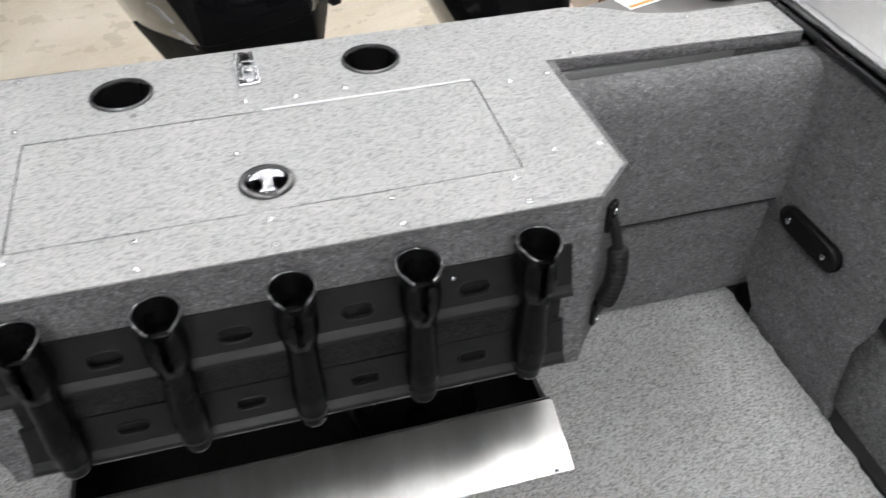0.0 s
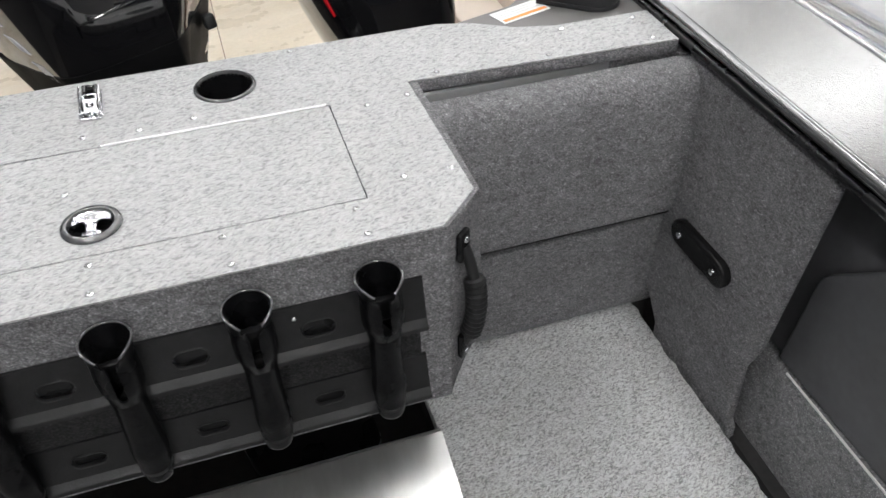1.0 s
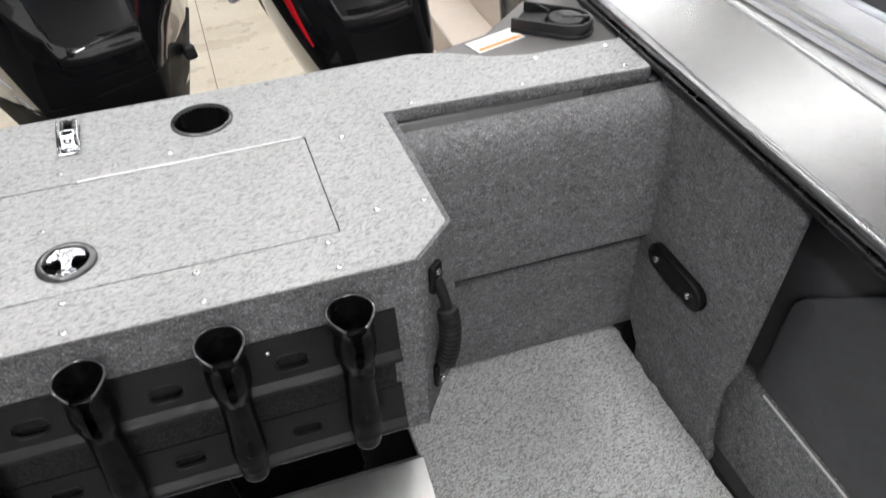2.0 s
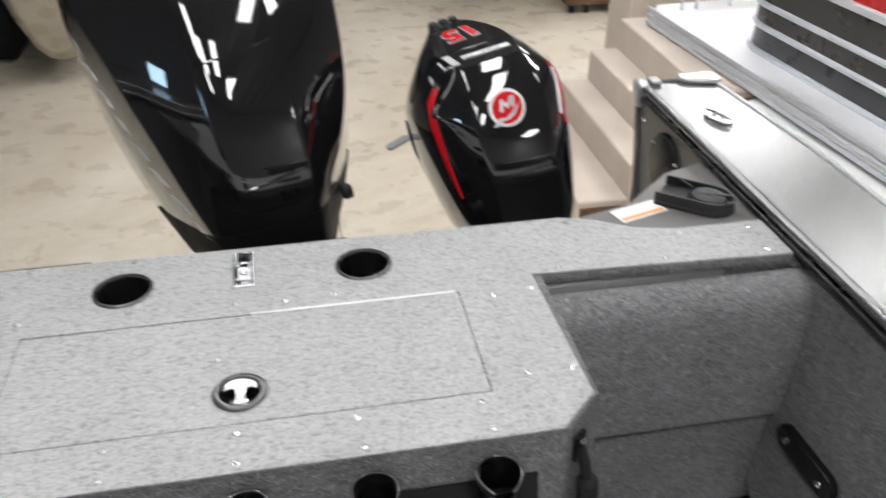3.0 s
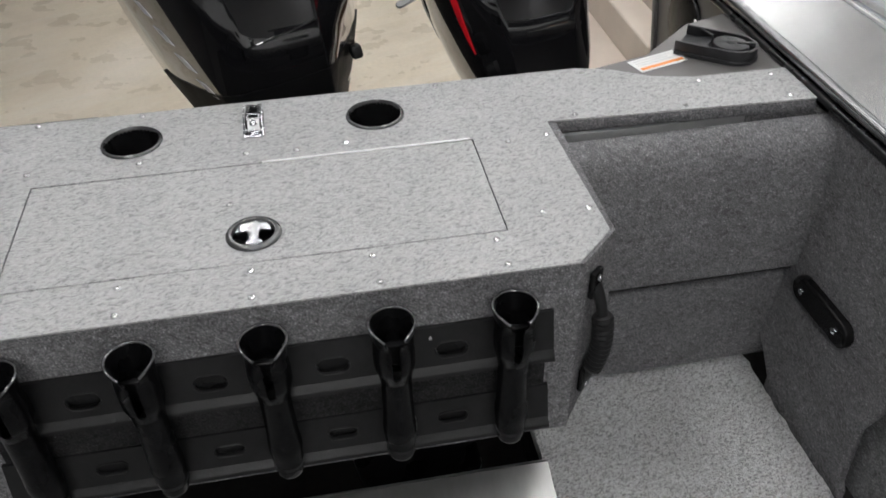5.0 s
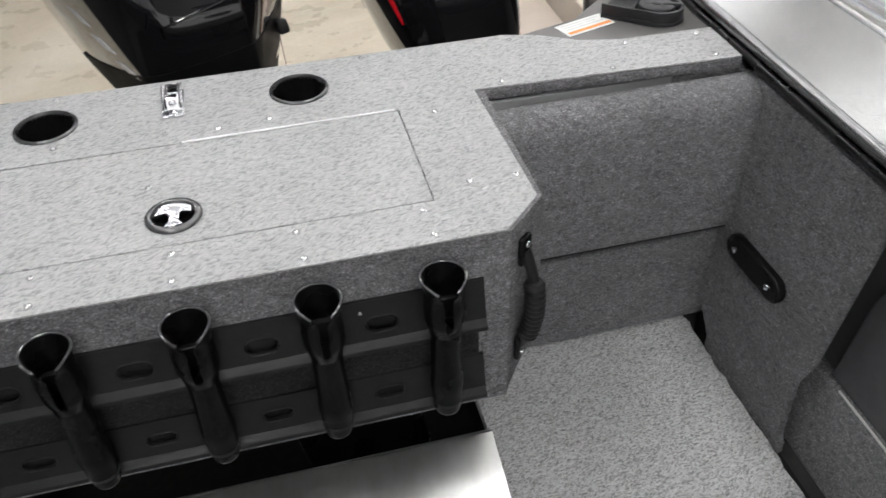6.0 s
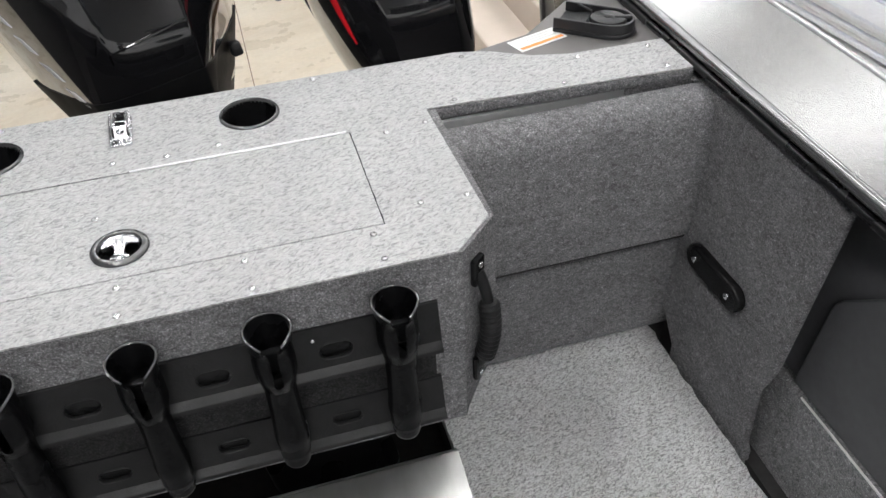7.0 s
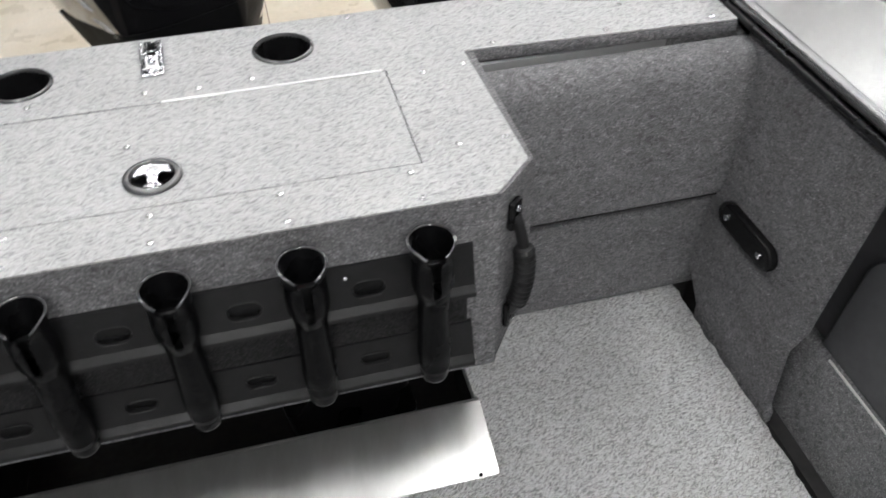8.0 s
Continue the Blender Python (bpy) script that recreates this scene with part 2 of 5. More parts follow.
def root_of(ob):
    while ob.parent:
        ob = ob.parent
    return ob


def finish(name, bm, mat, smooth=40):
    bmesh.ops.recalc_face_normals(bm, faces=bm.faces)
    bm.edges.index_update()
    flat_rims = []
    for e in bm.edges:
        if len(e.link_faces) == 2:
            a, b = sorted(q.calc_area() for q in e.link_faces)
            if b > 4e-4 and b > 12 * a and e.calc_face_angle(0) > 0.05:
                flat_rims.append(e.index)
    me = bpy.data.meshes.new(name)
    bm.to_mesh(me)
    bm.free()
    me.materials.append(mat)
    if smooth:
        me.polygons.foreach_set("use_smooth", [True] * len(me.polygons))
        me.set_sharp_from_angle(angle=radians(smooth))
        for k in flat_rims:
            me.edges[k].use_edge_sharp = True
    return me


def part(name, bm, mat, parent, label="", smooth=40):
    """bm is in world metres; it becomes one mesh under parent."""
    at = root_of(parent).location
    bmesh.ops.translate(bm, verts=bm.verts, vec=-at)
    ob = new(name, finish(name, bm, mat, smooth))
    ob.parent = parent
    return tagged(ob, label)


def solo(name, bm, mat, label, category, group="", kind="", smooth=40, loc=None):
    if loc is None:
        loc = Vector((0, 0, 0))
        lo = [min(v.co[i] for v in bm.verts) for i in range(3)]
        hi = [max(v.co[i] for v in bm.verts) for i in range(3)]
        loc = Vector(((lo[0] + hi[0]) / 2, (lo[1] + hi[1]) / 2, lo[2]))
    bmesh.ops.translate(bm, verts=bm.verts, vec=-Vector(loc))
    ob = new(name, finish(name, bm, mat, smooth))
    ob.location = loc
    return tagged(ob, label, category, group, kind)


def box(x0, x1, y0, y1, z0, z1, bev=0.0, seg=2, bm=None):
    b = bmesh.new()
    bmesh.ops.create_cube(b, size=1)
    for v in b.verts:
        v.co = Vector(((x0 + x1) / 2 + v.co.x * (x1 - x0), (y0 + y1) / 2 + v.co.y * (y1 - y0), (z0 + z1) / 2 + v.co.z * (z1 - z0)))
    if bev:
        bmesh.ops.bevel(b, geom=b.edges[:], offset=bev, segments=seg, profile=0.5, affect="EDGES")
    return join(bm, b)


def join(bm, b):
    """Adds b to bm."""
    if bm is None:
        return b
    me = bpy.data.meshes.new("tmp")
    b.to_mesh(me)
    b.free()
    bm.from_mesh(me)
    bpy.data.meshes.remove(me)
    return bm


def prism(points, a, b, axis="z", bev=0.0, seg=2, holes=(), bm=None, caps=True):
    """A polygon, with round or square holes, drawn out from a to b along an axis. Points are the two other coordinates, in order."""
    def place(p, w):
        return {"z": (p[0], p[1], w), "y": (p[0], w, p[1]), "x": (w, p[0], p[1])}[axis]
    o = bmesh.new()
    if holes:
        edges = []
        for loop in (points, *holes):
            vs = [o.verts.new(place(p, a)) for p in loop]
            edges += [o.edges.new((vs[i], vs[(i + 1) % len(vs)])) for i in range(len(vs))]
        bmesh.ops.triangle_fill(o, edges=edges, use_beauty=True)
    else:
        o.faces.new([o.verts.new(place(p, a)) for p in points])
    ret = bmesh.ops.extrude_face_region(o, geom=o.faces[:])
    d = Vector(place((0, 0), b - a))
    bmesh.ops.translate(o, verts=[g for g in ret["geom"] if isinstance(g, bmesh.types.BMVert)], vec=d)
    if bev:
        bmesh.ops.recalc_face_normals(o, faces=o.faces)
        sharp = [e for e in o.edges if len(e.link_faces) == 2 and e.calc_face_angle(0) > radians(30)]
        bmesh.ops.bevel(o, geom=sharp, offset=bev, segments=seg, profile=0.5, affect="EDGES")
    return join(bm, o)


def ring_pts(cx, cy, r, n=32, ry=None):
    return [(cx + r * math.cos(2 * math.pi * i / n), cy + (ry or r) * math.sin(2 * math.pi * i / n)) for i in range(n)]


def slot_pts(cx, cy, half, r, n=8):
    """A rounded slot, long in the first direction."""
    out = []
    for s in (1, -1):
        for i in range(n + 1):
            a = -math.pi / 2 + math.pi * i / n + (0 if s > 0 else math.pi)
            out.append((cx + s * half + r * math.cos(a), cy + r * math.sin(a)))
    return out


def lathe(profile, centre, n=32, turn=None, bm=None, closed=False):
    """profile: (radius, height) pairs turned round a vertical axis through centre."""
    o = bmesh.new()
    rows = [[o.verts.new((r * math.cos(2 * math.pi * i / n), r * math.sin(2 * math.pi * i / n), h)) for i in range(n)] for r, h in profile]
    for a, b in zip(rows, rows[1:]):
        for i in range(n):
            o.faces.new((a[i], a[(i + 1) % n], b[(i + 1) % n], b[i]))
    if closed:
        o.faces.new(rows[0][::-1])
        o.faces.new(rows[-1])
    if turn:
        bmesh.ops.transform(o, verts=o.verts, matrix=turn)
    bmesh.ops.translate(o, verts=o.verts, vec=centre)
    return join(bm, o)


def pipe(path, r, n=12, bm=None, radii=None):
    """A round bar along a path of points."""
    o = bmesh.new()
    pts = [Vector(p) for p in path]
    rows = []
    up = Vector((0.13, 0.21, 1)).normalized()
    for i, p in enumerate(pts):
        d = (pts[min(i + 1, len(pts) - 1)] - pts[max(i - 1, 0)]).normalized()
        a = d.cross(up)
        if a.length < 0.05:
            a = d.cross(Vector((1, 0, 0)))
        a.normalize()
        b = d.cross(a)
        q = radii[i] if radii else r
        rows.append([o.verts.new(p + q * (a * math.cos(2 * math.pi * k / n) + b * math.sin(2 * math.pi * k / n))) for k in range(n)])
    for u, v in zip(rows, rows[1:]):
        for k in range(n):
            o.faces.new((u[k], u[(k + 1) % n], v[(k + 1) % n], v[k]))
    o.faces.new(rows[0][::-1])
    o.faces.new(rows[-1])
    return join(bm, o)


def loft(sections, bm=None, cap=True):
    """Skins closed sections of equal point count."""
    o = bmesh.new()
    rows = [[o.verts.new(p) for p in s] for s in sections]
    n = len(rows[0])
    for u, v in zip(rows, rows[1:]):
        for k in range(n):
            o.faces.new((u[k], u[(k + 1) % n], v[(k + 1) % n], v[k]))
    if cap:
        o.faces.new(rows[0][::-1])
        o.faces.new(rows[-1])
    return join(bm, o)


def mirror_x(bm):
    for v in bm.verts:
        v.co.x = -v.co.x
    return bm

# ---- the hall ----
solo("ground", box(-14, 14, -12, 16, GROUND - 0.2, GROUND), CONCRETE, "polished tan concrete showroom floor with scuffs and stains", "floor", kind="structure", loc=(0, 0, GROUND))
joint = box(0.262, 0.267, -12, 16, GROUND, GROUND + 0.0015)
solo("trim", joint, WOODB, "thin saw-cut joint in the concrete floor", "floor joint", kind="structure")
solo("wall_north", box(-14, 14, 16, 16.2, GROUND, CEIL), WALLM, "plain grey showroom wall", "wall", kind="structure")
solo("wall_east", box(14, 14.2, -12, 16, GROUND, CEIL), WALLM, "plain grey showroom wall", "wall", kind="structure")
solo("wall_south", box(-14, 14, -12.2, -12, GROUND, CEIL), WALLM, "plain grey showroom wall", "wall", kind="structure")
roof = box(-14, 14, -12, 16, CEIL + 0.03, CEIL + 0.2)
for k in range(46):
    x = -13.8 + 0.6 * k
    prism([(x, CEIL + 0.029), (x + 0.03, CEIL), (x + 0.13, CEIL), (x + 0.16, CEIL + 0.029)], -12, 16, "y", bm=roof)
solo("ceiling", roof, CEILM, "ribbed grey metal showroom ceiling", "ceiling", kind="structure")
WINS = [(-1.6, -0.2, -0.8, 0.2), (-9.0, -6.2, -0.8, 0.9)]


def shop_window(k, bays, y0, y1, z0, z1):
    t = thing("window_%d" % k, (-14.1, (y0 + y1) / 2, z0), "shop window letting in cool daylight", "window", kind="structure")
    fr = bmesh.new()
    for z in (z0, z1 - 0.06):
        box(-14.16, -14.04, y0, y1, z, z + 0.06, bm=fr)
    for i in range(bays + 1):
        y = y0 + (y1 - y0 - 0.06) * i / bays
        box(-14.15, -14.05, y, y + 0.06, z0 + 0.061, z1 - 0.061, bm=fr)
    part("window_frame", fr, SATIN, t)
    part("pane", box(-14.13, -14.12, y0 + 0.01, y1 - 0.01, z0 + 0.01, z1 - 0.01), DAY, t, "bright daylight outside the glass")


wall_w = prism([(-12, GROUND), (16, GROUND), (16, CEIL), (-12, CEIL)], -14.2, -14, "x", holes=[[(a, c), (b, c), (b, d), (a, d)] for a, b, c, d in WINS])
solo("wall_west", wall_w, WALLM, "plain grey showroom wall with two windows", "wall", kind="structure")
for k, w in enumerate(WINS, 1):
    shop_window(k, 1 if k == 1 else 4, *w)


def ceiling_light():
    t = thing("ceiling_light", (0, 0, CEIL - 0.45), "long white strip light hung from the showroom ceiling", "ceiling light", "hall strip lights")
    part("housing", prism([(-0.17, CEIL - 0.42), (0.17, CEIL - 0.42), (0.08, CEIL - 0.36), (-0.08, CEIL - 0.36)], -1.2, 1.2, "y"), WHITE, t)
    part("diffuser", prism([(-0.145, CEIL - 0.45), (0.145, CEIL - 0.45), (0.16, CEIL - 0.421), (-0.16, CEIL - 0.421)], -1.19, 1.19, "y", 0.005), STRIP, t)
    for y in (-0.9, 0.9):
        part("hanger", pipe([(0, y, CEIL - 0.37), (0, y, CEIL + 0.03)], 0.004, 6), SATIN, t)
    return t


light0 = ceiling_light()
# Some strips near and behind the camera are unseen, added to light fronts and plate.
spots = [(-0.8, y, 0) for y in (-6.0, -2.4, 1.2, 4.8)] + [(1.4, -6.0, 0), (1.2, -0.3, 0)] + [(0.8, 3.0, 0), (1.4, 5.6, 0)] + [(-0.5, -3.5, 0), (0.45, -3.5, 0)] + [(x, -9.6, 0) for x in (7.4, 7.8, 8.2, 8.6)] + [(4.8, y, 90) for y in (1.6, 4.4, 4.75)] + [(x, 7.95, 0) for x in (4.3, 4.68, 5.06)]
light0.location = (*spots[0][:2], CEIL - 0.45)
for x, y, turn in spots[1:]:
    copy_thing(light0, pose(x, y, CEIL - 0.45, 0, 0, turn))

# ---- the boat: floor, hull, gunwales ----
FX = 0.9385          # edge of the vinyl floor
PX = 0.968           # face of the carpeted side panels
rag = random.Random(4)
cut = [(FX + rag.uniform(-0.0045, 0.0025), 0.1 + 0.02 * k) for k in range(61)]
floor_pts = [(-FX, -1.6), (FX, -1.6)] + cut + [(FX, 1.40), (0.44, 1.40), (0.44, 0.852), (-0.44, 0.852), (-0.44, 1.40), (-FX, 1.40)]
solo("floor", prism(floor_pts, -0.03, 0.0, "z", 0.004), FLOORV, "pale grey looped marine vinyl cockpit floor", "floor", kind="structure")
edge = bmesh.new()
edge = prism([(0.44, 0.83), (0.458, 0.812), (0.458, 1.3), (0.44, 1.3)], 0.0, 0.003, "z", bm=edge)
edge = prism([(-0.44, 0.852), (-0.44, 0.83), (0.44, 0.83), (0.44, 0.852)], 0.0, 0.003, "z", bm=edge)
solo("trim", edge, FLOORV, "folded vinyl hem round the bilge opening", "floor edge", kind="structure")
tp = thing("aluminium_plate", (0, 0.93, -0.06), "scuffed bare aluminium plate rising from the floor opening", "metal plate")
part("sheet", prism([(0.846, -0.018), (0.846, -0.0125), (0.858, -0.0058), (0.872, 0.0010), (0.890, 0.0082), (0.912, 0.0155), (0.938, 0.0227), (0.965, 0.0300), (0.988, 0.0370), (0.992, 0.033), (0.968, 0.0260), (0.912, 0.0110), (0.872, -0.0040)], -0.4385, 0.4385, "x"), ALUPLATE, tp)
part("bent_lip", prism([(0.9925, 0.0365), (0.9985, 0.032), (1.006, -0.06), (1.000, -0.06)], -0.4385, 0.4385, "x", 0.0006), ALUPLATE, tp)
for x, y in ((0.405, 0.862), (-0.40, 0.862)):
    part("rivet", lathe([(0.004, 0.0), (0.0035, 0.0015), (0.0001, 0.0022)], (x, y, -0.004), 12), SATIN, tp)
# Sheet added so that no ground shows through the gaps, near-black as shade.
solo("sub_floor", prism([(-1.1, -1.6), (1.1, -1.6), (1.1, 1.42), (0.474, 1.42), (0.474, 0.837), (-0.474, 0.837), (-0.474, 1.42), (-1.1, 1.42)], -0.12, -0.10, "z"), VOID, "near-black sheet added under the cockpit vinyl to close gaps", "floor", kind="structure")
# The well's walls are near-black in place of the shade under the box.
pit = thing("bilge_well", (0, 1.1, -0.30), "open bilge well under the storage box, near-black for its shade", "bilge", kind="structure")
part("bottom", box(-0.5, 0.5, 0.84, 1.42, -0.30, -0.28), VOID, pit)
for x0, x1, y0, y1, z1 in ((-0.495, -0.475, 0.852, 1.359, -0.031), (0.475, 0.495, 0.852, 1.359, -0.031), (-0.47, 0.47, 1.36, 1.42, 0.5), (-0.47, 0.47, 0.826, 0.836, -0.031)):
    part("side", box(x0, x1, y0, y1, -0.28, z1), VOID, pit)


def hull_side(s):
    """One side of the hull with its gunwale; s is 1 for starboard, -1 for port."""
    def f(bm):
        return bm if s > 0 else mirror_x(bm)
    t = thing("hull_side", (s * 1.07, 0.2, GROUND + 0.35), "grey painted aluminium hull side with a hammered-paint gunwale", "boat hull", "hull sides")
    part("inner_skin", f(prism([(1.30, -0.45), (1.735, -0.45), (2.0, 0.606), (1.30, 0.606)], 0.972, 0.982, "x")), HULLPAINT, t)
    outer = loft([[(1.11, y, -0.55), (1.17, y, 0.1), (1.16, y, 0.6), (1.15, y, 0.6), (1.16, y, 0.1), (1.10, y, -0.55)] for y in (-1.7, 0.5, 1.74)])
    part("outer_skin", f(outer), HULLPAINT, t)
    part("stern_post", f(prism([(1.735, -0.45), (1.75, -0.45), (2.012, 0.606), (1.997, 0.606)], 0.962, 1.15, "x", 0.002)), HULLPAINT, t)
    top = [(0.972, -1.7), (1.19, -1.7), (1.19, 1.2), (1.185, 1.55), (1.165, 1.8), (1.15, 1.975), (0.972, 1.975)]
    part("gunwale_top", f(prism(top, 0.606, 0.630, "z", 0.004)), GUNPAINT, t, "grey hammered-paint gunwale top")
    lip = pipe([(0.968, -1.7, 0.625), (0.968, 0.5, 0.625), (0.968, 1.97, 0.625)], 0.011, 14)
    part("inner_bead", f(lip), BEAD, t, "rolled aluminium edge bead")
    part("under_bead", f(pipe([(0.966, -1.7, 0.6), (0.966, 1.97, 0.6)], 0.009, 10)), SATIN, t, "black rubber strip")
    part("outer_bead", f(pipe([(1.19, -1.7, 0.628), (1.19, 1.2, 0.628), (1.185, 1.55, 0.628), (1.165, 1.8, 0.628), (1.15, 1.975, 0.628)], 0.007, 12)), RIMM, t)
    part("end_bar", f(pipe([(0.98, 1.985, 0.628), (1.14, 1.985, 0.628)], 0.007, 12)), BEAD, t)
    part("corner_cap", f(box(0.946, 0.982, 1.952, 2.003, 0.574, 0.643, 0.016, 4)), CAPM, t, "rounded silver corner cap")
    part("cap_pad", f(box(0.9845, 1.012, 1.962, 2.002, 0.6305, 0.642, 0.005, 3)), CAPM, t, "silver pad of the corner cap")
    tail = prism([(1.062, 1.978), (1.075, 1.963), (1.145, 1.942), (1.166, 1.955), (1.165, 1.99), (1.15, 2.003), (1.068, 2.003)], 0.6305, 0.643, "z", 0.005, 3)
    part("cap_pad", f(tail), CAPM, t, "silver pad of the corner cap")
    return t


hull_side(1)
hull_side(-1)

transom = bmesh.new()
box(-0.97, 0.97, 1.33, 1.352, -0.45, 0.54, bm=transom)
solo("transom", transom, HULLPAINT, "grey painted transom wall behind the aft deck", "transom", kind="structure")
for s in (1, -1):
    pl = prism([(s * x, y) for x, y in ((0.60, 1.34), (0.971, 1.34), (0.971, 1.62), (0.86, 1.58), (0.735, 1.468), (0.60, 1.43))], 0.575, 0.594, "z", 0.003)
    solo("splash_plate", pl, HULLPAINT, "grey painted metal corner plate behind the deck", "metal plate", "splash plates")
solo("bulkhead", box(-1.1, 1.1, -1.72, -1.6, -0.45, 0.30), CONSOLE, "plain dark bulkhead closing the cockpit", "bulkhead", kind="structure")
solo("hull_bottom", prism([(-1.1, -0.55), (1.1, -0.55), (0.4, -0.85), (-0.4, -0.85)], -1.7, 1.35, "y"), HULLPAINT, "grey painted aluminium hull bottom", "boat hull", kind="structure")
tr = thing("boat_trailer", (0, 0, GROUND), "dark steel trailer under the boat", "trailer")
for x in (-0.45, 0.45):
    part("bunk", box(x - 0.05, x + 0.05, -1.5, 1.2, -0.90, -0.851, 0.006), WOODB, tr)
    part("beam", box(x - 0.04, x + 0.04, -1.6, 1.25, GROUND, -0.901, 0.004), DARKHULL, tr)
solo("rear_bar", box(-1.0, -0.275, 1.438, 1.447, 0.55, 0.5945, 0.003), FILLER, "black edge bar along the transom top", "edge bar")

# ---- rear corner panels, side panels, console side ----
def splay(bm):
    """Draws the foot of a side board in towards the floor."""
    for v in bm.verts:
        v.co.x -= 0.034 * (0.60 - v.co.z)
    return bm


for s in (1, -1):
    def f(bm, s=s):
        return bm if s > 0 else mirror_x(bm)
    t = thing("corner_seat_panel", (s * 0.72, 1.18, 0.0), "grey carpeted two-piece panel closing the stern corner", "carpeted panel", "stern corner panels")
    part("upper_panel", f(prism([(1.157, 0.282), (1.152, 0.40), (1.158, 0.537), (1.168, 0.559), (1.186, 0.572), (1.21, 0.576), (1.229, 0.573), (1.232, 0.555), (1.225, 0.282)], 0.486, 0.986, "x", 0.005, 3)), CARPET, t)
    part("lower_panel", f(prism([(1.191, 0.010), (1.178, 0.250), (1.218, 0.250), (1.222, 0.010)], 0.47, 0.977, "x", 0.006, 3)), CARPET, t)
    # Near-black strip stands for the shadow under the upper panel's overhang.
    part("joint_shade", f(box(0.488, 0.985, 1.1675, 1.1765, 0.270, 0.2815, 0.001)), VOID, t, "dark strip for the shadow in the panel joint")
    # Sheet added behind the panels; its near-black stands for the joint's shade.
    part("backing", f(box(0.48, 0.99, 1.2305, 1.2405, -0.09, 0.50)), VOID, t)
    part("slot_strip", f(box(0.49, 0.9565, 1.2475, 1.256, 0.505, 0.5735)), SLOTM, t, "bare grey metal strip in the slot")
    part("slot_plate", f(box(0.835, 0.956, 1.2445, 1.2472, 0.505, 0.5735)), SLOTD, t, "dark strip overlapping the slot")
    part("end_block", f(box(0.957, 0.985, 1.2295, 1.30, 0.50, 0.5755, 0.005)), CARPET, t)

    sp = thing("side_lining", (s * 0.98, 1.0, -0.03), "grey carpeted cockpit side lining board", "wall lining", "cockpit side panels")
    out = [(1.125, -0.06), (1.128, 0.010), (1.165, 0.050), (1.212, 0.085), (1.212, 0.604), (0.846, 0.604), (0.828, 0.599), (0.820, 0.584), (0.852, 0.215), (0.874, 0.15), (0.862, 0.02), (0.845, 0.0), (0.845, -0.06)]
    board = prism(out, PX, PX + 0.018, "x", 0.005, 3)
    part("board", f(splay(board)), CARPET, sp)
    roll = [(PX + 0.009, 1.0, 0.602), (PX + 0.009, 0.849, 0.601), (PX + 0.009, 0.831, 0.597), (PX + 0.009, 0.823, 0.583), (PX + 0.009, 0.855, 0.215), (PX + 0.009, 0.876, 0.15), (PX + 0.009, 0.864, 0.02), (PX + 0.009, 0.850, -0.02)]
    part("rolled_edge", f(splay(pipe(roll, 0.0095, 10))), CARPET, sp)
    led = thing("side_ledge", (s * 1.01, 0.0, -0.03), "low carpeted ledge with a white edge strip", "ledge", "side ledges")
    part("face", f(prism([(0.985, -0.06), (0.988, 0.02), (1.012, 0.150), (1.022, 0.155), (1.05, 0.155), (1.05, -0.06)], -1.6, 0.905, "y", 0.004)), CARPET2, led)
    part("edge_strip", f(box(1.0140, 1.0172, -1.6, 0.828, 0.1545, 0.1592, 0.001)), WHITE, led, "thin white edge strip")
    # Near-black strip in place of the shaded gap at the ledge foot.
    part("toe_gap_shade", f(box(0.957, 0.984, -1.6, 0.905, -0.06, -0.02)), VOID, led)
    con = thing("console_side", (s * 1.05, -0.3, 0.15), "dark grey moulded plastic side console with a storage door", "console", "side consoles")
    part("body", f(prism([(1.034, 0.156), (1.036, 0.60), (1.14, 0.60), (1.14, 0.156)], -1.6, 0.95, "y", 0.004)), CONSOLE, con)
    d = prism([(0.862, 0.160), (0.841, 0.352), (0.836, 0.372), (0.826, 0.388), (0.66, 0.545), (-0.05, 0.545), (-0.05, 0.160)], 1.022, 1.033, "x", 0.003, 3)
    part("door", f(d), CONSOLE, con, "dark grey hinged storage door")

hb = thing("strap_bracket", (PX - 0.012, 1.04, 0.25), "black plastic bracket with two screws on the carpeted side panel", "bracket")
ang = [(y, z) for y, z in slot_pts(0, 0, 0.062, 0.0260)]
br = prism(ang, PX - 0.029, PX - 0.008, "x", 0.006, 3)
bmesh.ops.transform(br, verts=br.verts, matrix=Matrix.Translation((0, 1.042, 0.276)) @ pose(0, 0, 0, -2, 0, 0))
part("body", br, BLACKP, hb)
for y, zs in ((1.097, 0.275), (0.987, 0.279)):
    sc = lathe([(0.0065, 0.0), (0.006, 0.003), (0.003, 0.0048), (0.0001, 0.005)], (0, 0, 0), 14, pose(0, 0, 0, 0, -90, 0))
    bmesh.ops.translate(sc, verts=sc.verts, vec=(PX - 0.029, y, zs))
    part("screw", sc, CHROME, hb, "bright steel screw")

# ---- aft deck and storage box ----
BX, BY, CHX, CHY = 0.486, 0.893, 0.424, 0.954
CUPS = [(-0.206, 1.334), (0.198, 1.340)]
ad = thing("aft_deck", (0, 1.2, 0.26), "pale grey flecked vinyl aft deck over a carpeted storage box", "boat deck")
rim = []
half = [(CHX, BY), (BX, CHY), (0.4795, 1.257), (0.961, 1.236), (0.963, 1.352), (0.78, 1.354), (0.71, 1.372), (0.64, 1.415), (0.58, 1.432)]
rim = [(-x, y) for x, y in half[::-1]] + half
HW, HY0, HY1 = 0.346, 0.980, 1.230
rag = random.Random(9)


